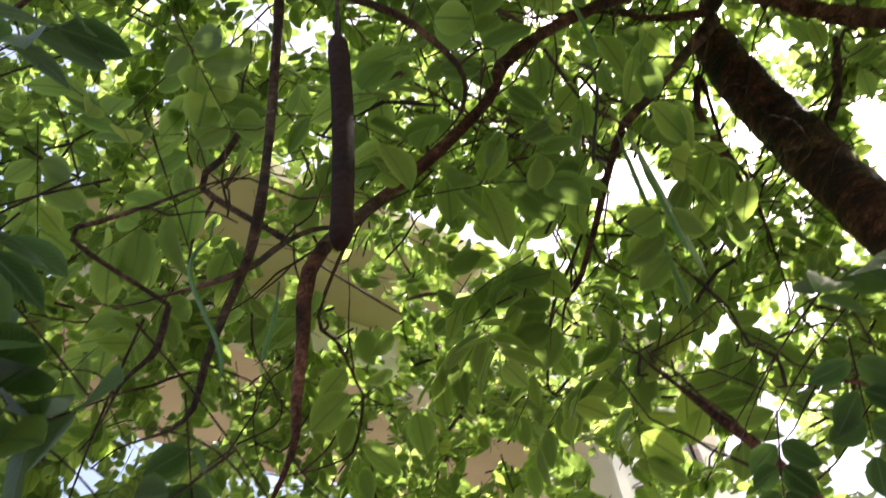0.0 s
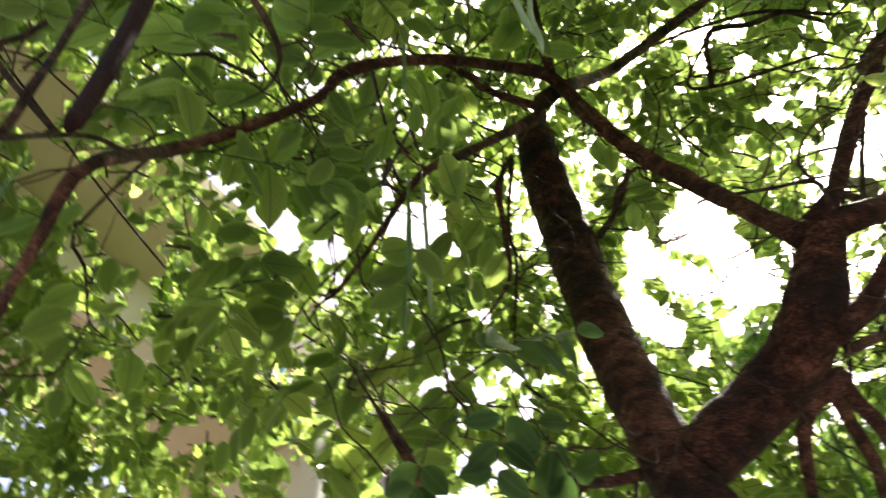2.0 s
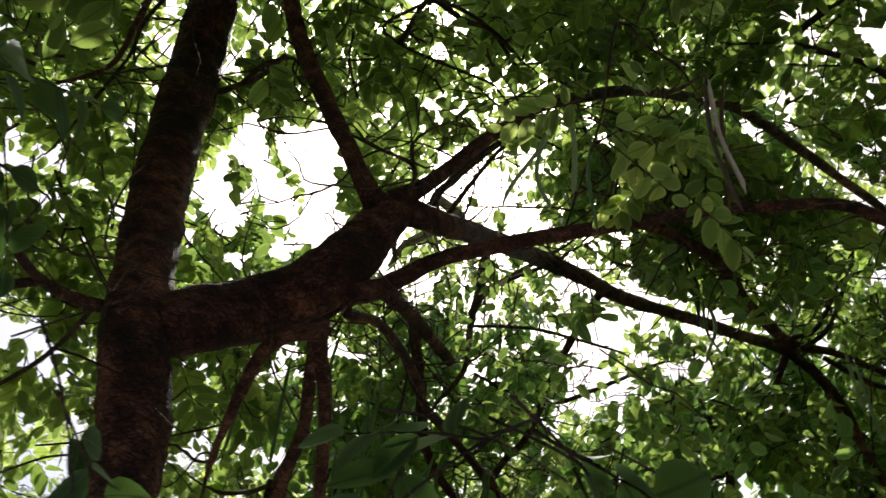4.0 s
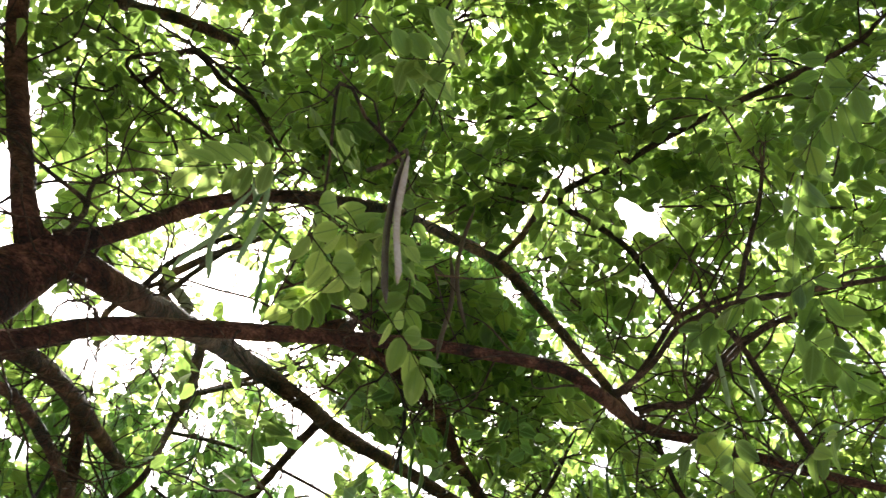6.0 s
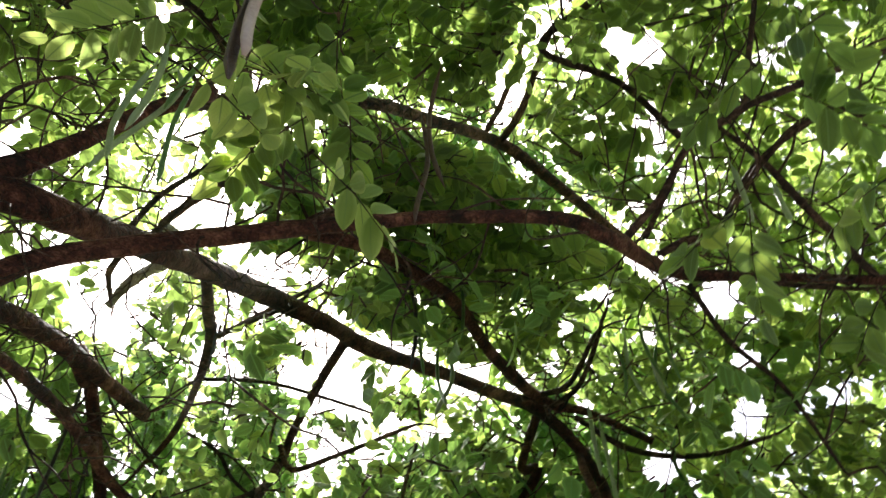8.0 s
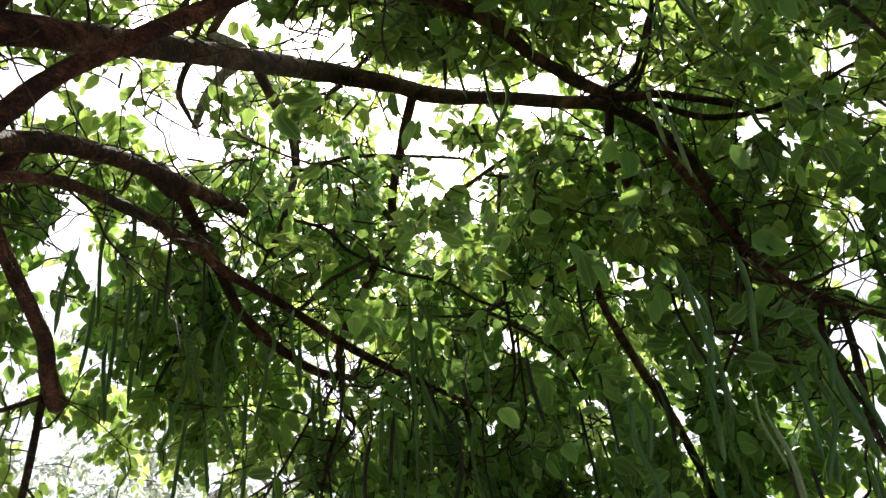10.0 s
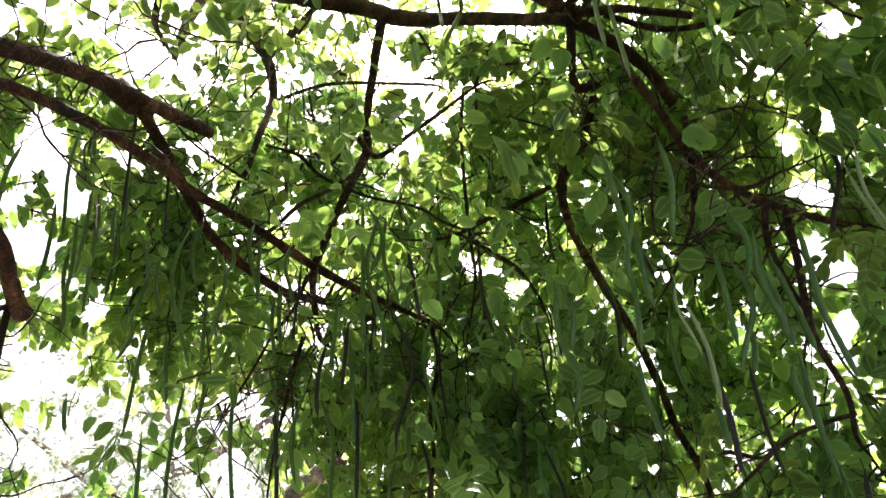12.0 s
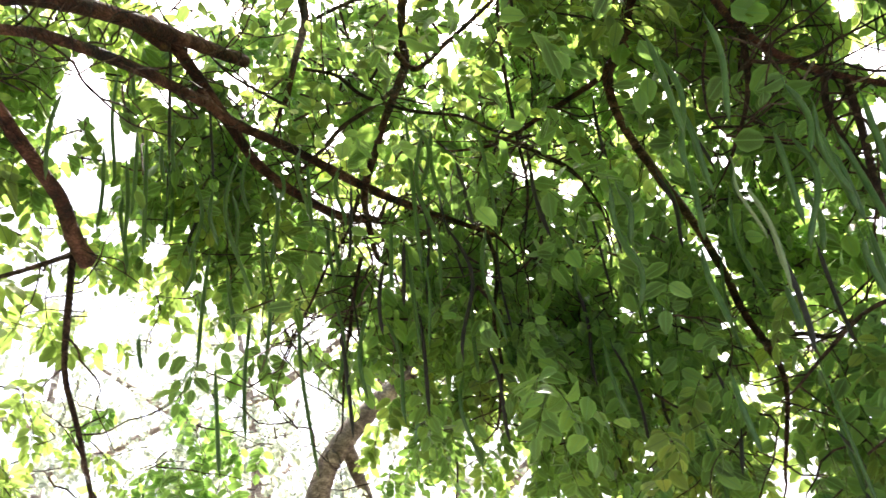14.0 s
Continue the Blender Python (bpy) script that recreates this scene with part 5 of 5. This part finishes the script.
fol = Foliage()
for x, y, z in [(5.33, 1.9, 4.8), (5.63, 1.66, 4.62), (4.99, 2.08, 5.49), (4.89, 2.37, 5.33), (6.13, 1.27, 3.51), (5.64, 2.28, 3.95), (5.19, 2.11, 5.18), (5.85, 1.34, 4.24), (5.43, 2.81, 4.11)]:
    for k in range(5):
        leafy_twig(fol, np.array((x, y, z)) + rng.normal(0, 0.22, 3), rng.uniform(0, 6.28), 0.5, 0.075, rng.uniform(-0.5, 0.3), False, 0.08)
hang(fol, SUNLEAF, tree, "yellow-green leaves behind the bunches, sunlight put into their colour", False)

# ---- sprays close by: place, number of leaves, spread, size, tone (0 plain, 1 shaded, 2 sunlit) ----
SPRAYS = []
SPRAYS += [(-0.45, 0.63, 2.42, 1, 0.05, 1.5, 1), (-0.39, 0.69, 2.38, 1, 0.05, 1.5, 1), (-0.45, 0.69, 2.34, 2, 0.05, 1.5, 1), (-0.31, 0.73, 2.42, 1, 0.06, 1.4, 1), (-0.27, 0.77, 2.34, 1, 0.05, 1.4, 1), (-0.49, 0.46, 2.72, 1, 0.05, 1.4, 1), (-0.49, 0.54, 2.54, 2, 0.04, 1.4, 1), (-0.37, 0.55, 2.99, 1, 0.09, 1.20, 0), (-0.50, 0.63, 2.83, 1, 0.07, 1.00, 0), (-0.38, 0.63, 2.78, 1, 0.05, 1.00, 0), (-0.05, 0.50, 3.17, 1, 0.06, 1.00, 0), (0.14, 0.57, 3.22, 1, 0.07, 1.00, 0), (-0.37, 0.60, 3.08, 1, 0.11, 1.00, 0)]
SPRAYS += [(0.53, 0.95, 2.63, 1, 0.06, 1.3, 1), (0.57, 0.95, 2.60, 1, 0.05, 1.3, 1), (0.51, 0.97, 2.61, 1, 0.06, 1.3, 1), (0.46, 1.05, 2.56, 1, 0.06, 1.3, 1), (0.71, 1.23, 2.37, 1, 0.06, 1.00, 1), (0.78, 0.29, 1.99, 1, 0.01, 1.05, 1), (0.83, 0.20, 1.97, 1, 0.02, 1.05, 1), (0.81, 0.25, 1.97, 1, 0.02, 1.05, 1), (0.84, 0.18, 1.95, 1, 0.02, 1.05, 1), (0.62, 0.58, 2.01, 1, 0.02, 1.05, 1), (1.21, 0.25, 2.21, 2, 0.08, 1.00, 1), (1.19, 0.07, 3.33, 1, 0.04, 1.0, 2), (1.23, -0.05, 3.28, 2, 0.05, 1.0, 2)]
SPRAYS += [(1.43, 0.26, 3.17, 1, 0.04, 1.0, 2), (1.59, 0.19, 3.28, 1, 0.05, 0.95, 0), (1.52, 0.05, 3.30, 1, 0.04, 0.95, 0), (1.43, 0.21, 3.31, 1, 0.04, 1.0, 2), (1.38, 0.30, 3.30, 1, 0.04, 1.0, 2), (1.64, 0.11, 3.27, 1, 0.05, 0.95, 0), (1.39, -0.75, 3.17, 2, 0.11, 1.00, 0), (1.74, -0.70, 3.21, 2, 0.11, 1.00, 0), (1.89, -0.78, 3.04, 2, 0.13, 1.00, 0), (2.08, -0.69, 3.03, 2, 0.11, 1.00, 0), (3.67, 0.51, 2.31, 2, 0.10, 1.00, 0), (3.89, -0.10, 2.28, 2, 0.19, 1.00, 0), (3.94, 0.14, 2.24, 2, 0.19, 1.00, 0), (3.57, -0.41, 2.66, 2, 0.11, 1.00, 0)]
SPRAYS += [(1.50, 0.26, 3.29, 1, 0.03, 1.1, 2), (1.61, 0.14, 3.24, 1, 0.03, 1.15, 2), (1.65, 0.19, 3.2, 1, 0.03, 1.2, 2), (1.46, 0.28, 3.32, 1, 0.03, 1.1, 2), (1.52, 0.2, 3.26, 1, 0.03, 1.0, 2)]

LEAFLET_MESHES = []
for i in range(30):
    ln = 0.052 * rng.uniform(0.85, 1.15)
    v = leaflet(ln, ln * rng.uniform(0.56, 0.68), rng.uniform(0.05, 0.3), rng.uniform(0, 0.25), rng.uniform(-0.3, 0.3))
    LEAFLET_MESHES.append(leaf_mesh("leaflet", [v], (LEAF, SHADELEAF, SUNLEAF)[i // 10]))


def near_sprig(base, heading, droop, roll, k0=1.0, tone=0):
    """One pinnate leaf whose leaflets can be told apart: a curved stalk with leaflets on both sides."""
    m = Matrix.Translation(base) @ Euler((-droop, roll, -heading)).to_matrix().to_4x4()
    pairs = int(rng.integers(3, 6))
    reach = k0 * 0.056 * (0.8 + 0.6 * pairs)
    bm = bmesh.new()
    tube(bm, np.array([m @ Vector((0, reach * s, -0.16 * reach * s * s)) for s in np.linspace(-0.35, 1, 8)]) @ np.eye(3, 4) + np.array([(0, 0, 0, 0.0018 - 0.0009 * s) for s in np.linspace(0, 1, 8)]), 5)
    stalk = part("sprig", bm, TWIG, tree)
    stalk.matrix_parent_inverse = Matrix.Translation(-tree.location)
    for i in range(pairs * 2 + 1):
        s = 0.2 + 0.8 * (i // 2) / pairs if i < pairs * 2 else 1.0
        side = 0 if i == pairs * 2 else (-1 if i % 2 else 1)
        ob = new("leaflet", LEAFLET_MESHES[int(rng.integers(10)) + 10 * tone])
        ob.parent = stalk
        ob.matrix_parent_inverse = Matrix.Translation(-tree.location)
        q = Matrix.Translation((0, reach * s, -0.16 * reach * s * s)) @ Euler((rng.uniform(-0.4, 0.15), rng.uniform(-0.35, 0.35), -side * rng.uniform(0.75, 1.15))).to_matrix().to_4x4()
        k = k0 * rng.uniform(0.85, 1.2)
        ob.matrix_basis = m @ q @ Matrix.Diagonal((k, k, k, 1))


near_rest = (Foliage(), Foliage(), Foliage())
single = 0
for x, y, z, n, s, k0, tone in SPRAYS:
    for k in range(n):
        p = np.array((x, y, z)) + rng.normal(0, 1, 3) * s * (0.55 if n > 1 else 0.1) + np.array((0, 0, 0.04))
        pose_of = (rng.uniform(0, 6.28), rng.uniform(0.1, 0.9), rng.uniform(-0.4, 0.4))
        if single < 32 or tone == 2:
            near_sprig(Vector(p), *pose_of, k0, tone)
            single += 1
        else:
            near_rest[tone].sprig(p, pose_of[0], pose_of[1], 0.054 * k0 * rng.uniform(0.9, 1.2), pose_of[2])
        near_rest[tone].sprig(p + rng.normal(0, 1, 3) * s * 0.5, rng.uniform(0, 6.28), rng.uniform(0.1, 0.9), 0.054 * k0 * rng.uniform(0.9, 1.2), rng.uniform(-0.4, 0.4))
hang(near_rest[0], LEAF, tree, "larger leaves close by in the shade", False, FINE_LEAF)
hang(near_rest[2], SUNLEAF, tree, "leaves near the split pod, colour brightened as if sunlit", False, FINE_LEAF)
hang(near_rest[1], SHADELEAF, tree, "dark leaves close by, shade put into their colour", False, FINE_LEAF)

# ---- pods ----
POD_PALE = mottled("pale_green_pod", (0.2, 0.3, 0.13), (0.36, 0.46, 0.25), 16, 0.45, 0.15)
POD_RIPE = mottled("ripe_pod", (0.012, 0.006, 0.006), (0.042, 0.019, 0.016), 14, 0.85, 0.5)
POD_RIPE.node_tree.nodes["Principled BSDF"].inputs["Specular IOR Level"].default_value = 0.2
POD_BROWN = mottled("brown_pod", (0.05, 0.03, 0.022), (0.13, 0.085, 0.06), 14, 0.55, 0.3)


def seed_pod(top, length, r, mat, label, bend=0.11, seams=True):
    """A long hanging pod, a little bent and beaded, on a thin stalk."""
    a, w = rng.uniform(0, 6.28), rng.uniform(-1, 1) * bend * length
    lean, kink = rng.normal(0, 0.05, 2) * length, rng.uniform(0.8, 1.7)
    rows = [(*top, 0.0016), (top[0], top[1], top[2] - 0.03, 0.0016)]
    n = 16
    for i in range(n + 1):
        s = i / n
        taper = min(1, 5 * s + 0.35) * min(1, 7 * (1 - s) + 0.12)
        off = w * math.sin(math.pi * s * kink)
        rows.append((top[0] + off * math.cos(a) + lean[0] * s, top[1] + off * math.sin(a) + lean[1] * s, top[2] - 0.035 - (length - 0.035) * s, r * taper * (1 + 0.07 * (i % 2))))
    bm = bmesh.new()
    tube(bm, np.array(rows), 8, 0.04, seed=int(rng.integers(50)))
    ob = part("seed_pod", bm, mat, tree, label)
    ob.matrix_parent_inverse = Matrix.Translation(-tree.location)
    return ob


for x, y, z, ln, r, state in PODS:
    seed_pod((x, y, z), ln, r, (POD, POD_PALE, POD_DARK, POD_BROWN)[state], ("slender green pod", "plump pale green pod", "ripe black pod", "dry brown pod")[state])

# the thick ripe pod over the path
bm = bmesh.new()
rows = [(-0.083, 0.411, 2.69, 0.003), (-0.083, 0.411, 2.645, 0.004)]
for i in range(30):
    s = i / 29
    rows.append((-0.083 + 0.006 * math.sin(2.5 * s), 0.411 + 0.008 * math.sin(2 * s), 2.64 - 0.355 * s, (0.0116 - 0.0024 * s) * min(1, 9 * s + 0.6) * min(1, 16 * (1 - s) + 0.6) * (1 + 0.025 * (i % 2))))
tube(bm, np.array(rows), 16, 0.03)
ob = part("seed_pod", bm, POD_RIPE, tree, "thick ripe dark brown pod with a blunt end")
ob.matrix_parent_inverse = Matrix.Translation(-tree.location)
bm = bmesh.new()
tube(bm, smooth_path([(-0.163, 0.428, 2.92, 0.004), (-0.13, 0.425, 2.86, 0.0035), (-0.09, 0.415, 2.79, 0.003), (-0.083, 0.411, 2.68, 0.003)]), 6)
ob = part("twig", bm, TWIG, tree)
ob.matrix_parent_inverse = Matrix.Translation(-tree.location)


# the split dry pod: two half shells hanging from one stalk
def half_shell(name, way, spread, length, mat, label):
    bm = bmesh.new()
    rings = []
    for i in range(26):
        s = i / 25
        r = 0.008 * min(1, 3.5 * s + 0.4) * min(1, 9 * (1 - s) + 0.3)
        c = Vector((1.248 + 0.008 * math.sin(5 * s), 0.028 + 0.01 * math.sin(4 * s), 3.03 - length * s)) + Vector((math.cos(way), math.sin(way), 0)) * (spread * s * s + 0.0025)
        ring = []
        for rr in (1.0, 0.72):
            span = [way - 1.55 + 3.1 * k / 7 for k in range(8)]
            for an in (span if rr == 1.0 else span[::-1]):
                ring.append(bm.verts.new(c + Vector((math.cos(an), math.sin(an), 0)) * r * rr))
        rings.append(ring)
    for a, b in zip(rings, rings[1:]):
        for k in range(16):
            bm.faces.new((a[k], b[k], b[(k + 1) % 16], a[(k + 1) % 16]))
    bm.faces.new(rings[0])
    bm.faces.new(rings[-1][::-1])
    ob = part(name, bm, mat, tree, label)
    ob.matrix_parent_inverse = Matrix.Translation(-tree.location)


half_shell("seed_pod", 4.7, 0.001, 0.345, POD_DRY, "split half of a pale dry pod")
half_shell("seed_pod", 1.55, 0.003, 0.38, POD_BROWN, "split half of a dark dry pod")
bm = bmesh.new()
tube(bm, smooth_path([(1.33, 0.12, 3.16, 0.005), (1.29, 0.07, 3.1, 0.004), (1.25, 0.03, 3.06, 0.003), (1.248, 0.028, 3.02, 0.003)]), 6)
ob = part("twig", bm, TWIG, tree)
ob.matrix_parent_inverse = Matrix.Translation(-tree.location)

KNOT = np.array((-0.163, 0.428, 2.924))
# dry stubs on the knot where three boughs meet
for k in range(9):
    p = KNOT + rng.normal(0, 0.016, 3)
    d = rng.normal(0, 1, 3)
    d /= np.linalg.norm(d)
    rows = [(*(p + d * 0.013 * q + rng.normal(0, 0.003, 3)), 0.006 * (1 - 0.2 * q)) for q in range(4)]
    bm = bmesh.new()
    tube(bm, np.array(rows), 6, 0.2, k)
    ob = part("stub", bm, PALE if k % 3 else TWIG, tree, "broken dry stalk end" if k % 3 else "")
    ob.matrix_parent_inverse = Matrix.Translation(-tree.location)

# ---- building behind the leaves ----
house = tagged(new("building"), "ochre plastered building with a cream fascia and jutting storey", "building")
house.matrix_basis = pose(-0.301, 4.127, 0, 0, 0, 36.04)


def block(name, lo, hi, mat, label="", bevel=0.01):
    bm = bmesh.new()
    box(bm, lo, hi, bevel)
    return part(name, bm, mat, house, label, smooth=False)


block("soffit", (-2.2, -0.85, 5.84), (0.05, 1.6, 6.0), PLASTER, "ochre underside of the jutting storey")
block("fascia", (-2.2, -0.06, 5.42), (0.3, 0.1, 5.836), CREAM, "cream edge beam")
block("wall", (0.054, 0.0, 5.9), (2.8, 1.6, 6.85), PLASTER)
block("wall", (1.55, 0.004, 0.0), (2.8, 1.6, 5.896), CREAM)
block("column", (-2.2, 1.2, 0.0), (-1.8, 1.6, 5.836), CREAM)
block("cornice", (0.054, -0.12, 6.854), (2.9, 1.7, 6.98), CREAM, "cream roof cornice")
bm = bmesh.new()
tube(bm, np.array([(-0.02, -0.09, 5.45, 0.035), (-0.02, -0.09, 6.9, 0.035)]), 12)
part("downpipe", bm, BARK, house, "rusty brown downpipe")
PANEL_BLUE = mottled("blue_panel", (0.12, 0.36, 0.55), (0.2, 0.48, 0.68), 2, 0.5, 0.05)
PANEL_ORANGE = mottled("orange_panel", (0.55, 0.24, 0.08), (0.68, 0.34, 0.14), 2, 0.5, 0.05)
block("panel", (1.0, -0.05, 5.55), (1.3, -0.01, 6.08), PANEL_BLUE, "sky-blue painted panel")
block("panel", (0.98, -0.05, 6.09), (1.18, -0.01, 6.3), PANEL_ORANGE, "orange painted panel")
for k in range(5):
    block("slat", (1.9 + 0.13 * k, -0.03, 5.5), (1.97 + 0.13 * k, 0.0, 5.95), BARK, "red-brown window slat", 0.004)
bm = bmesh.new()
a, b = np.array((-0.95, 2.2, 5.0)), np.array((0.35, 3.9, 5.25))
tube(bm, np.array([(*(a + (b - a) * s - np.array((0, 0, 0.06 * math.sin(math.pi * s)))), 0.006) for s in np.linspace(-0.6, 1.25, 20)]), 6)
tagged(part("cable", bm, POD_RIPE), "thin black overhead cable fixed to the building", "cable")

# ---- the tree behind, with a leaning pale trunk ----
back = tagged(new("background_tree"), "sunlit tree with a leaning pale brown trunk", "tree")
back.location = (5.2, 4.5, 0)


def back_limb(name, pts, mat=TRUNK_GREY):
    bm = bmesh.new()
    tube(bm, smooth_path(pts, 0.08), 12, 0.14)
    ob = part(name, bm, mat, back)
    ob.matrix_parent_inverse = Matrix.Translation(-back.location)


back_limb("trunk", [(5.1, 4.75, -0.1, 0.2), (5.2, 4.6, 1.2, 0.15), (5.3, 4.45, 2.6, 0.1), (5.415, 4.195, 3.39, 0.082), (5.496, 4.009, 3.674, 0.085), (5.69, 3.85, 3.93, 0.075), (5.918, 3.645, 4.16, 0.07), (6.3, 3.3, 4.7, 0.06), (6.6, 3.0, 5.4, 0.03)])
back_limb("branch", [(5.52, 4.0, 3.7, 0.06), (5.65, 4.05, 3.5, 0.05), (5.72, 4.0, 3.2, 0.035), (5.7, 3.9, 2.8, 0.02)])
fol = Foliage()
for i in range(230):
    p = np.array((5.9, 5.7, 4.5)) + rng.normal(0, 1, 3) * np.array((1.2, 1.1, 1.1))
    if p[2] > 1.2:
        leafy_twig(fol, p, rng.uniform(0, 6.28), 0.7, 0.055, rng.uniform(-0.5, 0.3), False, 0.09, (0.3, 1.2))
hang(fol, FAR, back, "leaves of the tree behind, haze put into their pale green")


# ---- trees far off ----
def far_tree(height, spread, seed):
    t = tagged(new("distant_tree"), "tree far behind, bright haze put into its pale leaf colour", "tree", "distant trees")
    bm = bmesh.new()
    tube(bm, smooth_path([(0, 0, -0.2, 0.24), (0.1, 0, height * 0.3, 0.18), (-0.05, 0.15, height * 0.6, 0.1), (0.1, 0, height * 0.88, 0.03)], 0.3), 10, 0.1)
    for k in range(7):
        an = k * 2.4
        z0 = height * (0.3 + 0.07 * k)
        tube(bm, smooth_path([(0, 0, z0, 0.09), (math.cos(an) * spread * 0.4, math.sin(an) * spread * 0.4, z0 + 0.5, 0.06), (math.cos(an) * spread * 0.8, math.sin(an) * spread * 0.8, z0 + 1.1, 0.02)], 0.3), 6, 0.1)
    part("trunk", bm, PALE, t)
    blades = []
    r = np.random.default_rng(seed)
    for c in range(62):
        d = r.normal(0, 1, 3)
        d /= np.linalg.norm(d)
        mid = np.array((0, 0, height * 0.62)) + d * np.array((spread, spread, height * 0.36)) * r.uniform(0.45, 1.0)
        for q in range(80):
            ln = r.uniform(0.06, 0.11)
            v = leaflet(ln, ln * 0.62, 0.2, 0.15)
            m = turn(r.uniform(-1.3, 0.4), r.uniform(-0.7, 0.7), r.uniform(0, 6.28))
            blades.append(v @ m.T + mid + r.normal(0, 1, 3) * np.array((0.5, 0.5, 0.36)))
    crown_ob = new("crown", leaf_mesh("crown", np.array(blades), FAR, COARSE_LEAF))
    crown_ob.parent = t
    return t


first = far_tree(8.6, 2.6, 21)
first.matrix_basis = pose(6.2, 10.6, 0, 0, 0, 20)
second = far_tree(7.4, 2.9, 33)
second.matrix_basis = pose(10.5, 7.2, 0, 0, 0, 80)
# Copies beyond the view are added to darken light from the horizon.
for k, (x, y, turn_z, s) in enumerate([(2.6, 12.6, 130, 1.0), (8.6, 9.6, 200, 1.05), (12.6, 2.6, 300, 1.0), (12.0, -2.4, 40, 0.95), (9.8, -7.0, 110, 1.0), (3.5, -10.5, 170, 1.05), (-6.0, -13.5, 250, 1.0), (-14.5, -3.0, 10, 1.1), (-9.5, 5.0, 75, 1.0), (-4.5, 11.5, 210, 1.1)]):
    copy_thing(first if k % 2 else second, pose(x, y, 0, 0, 0, turn_z) @ Matrix.Scale(s, 4))
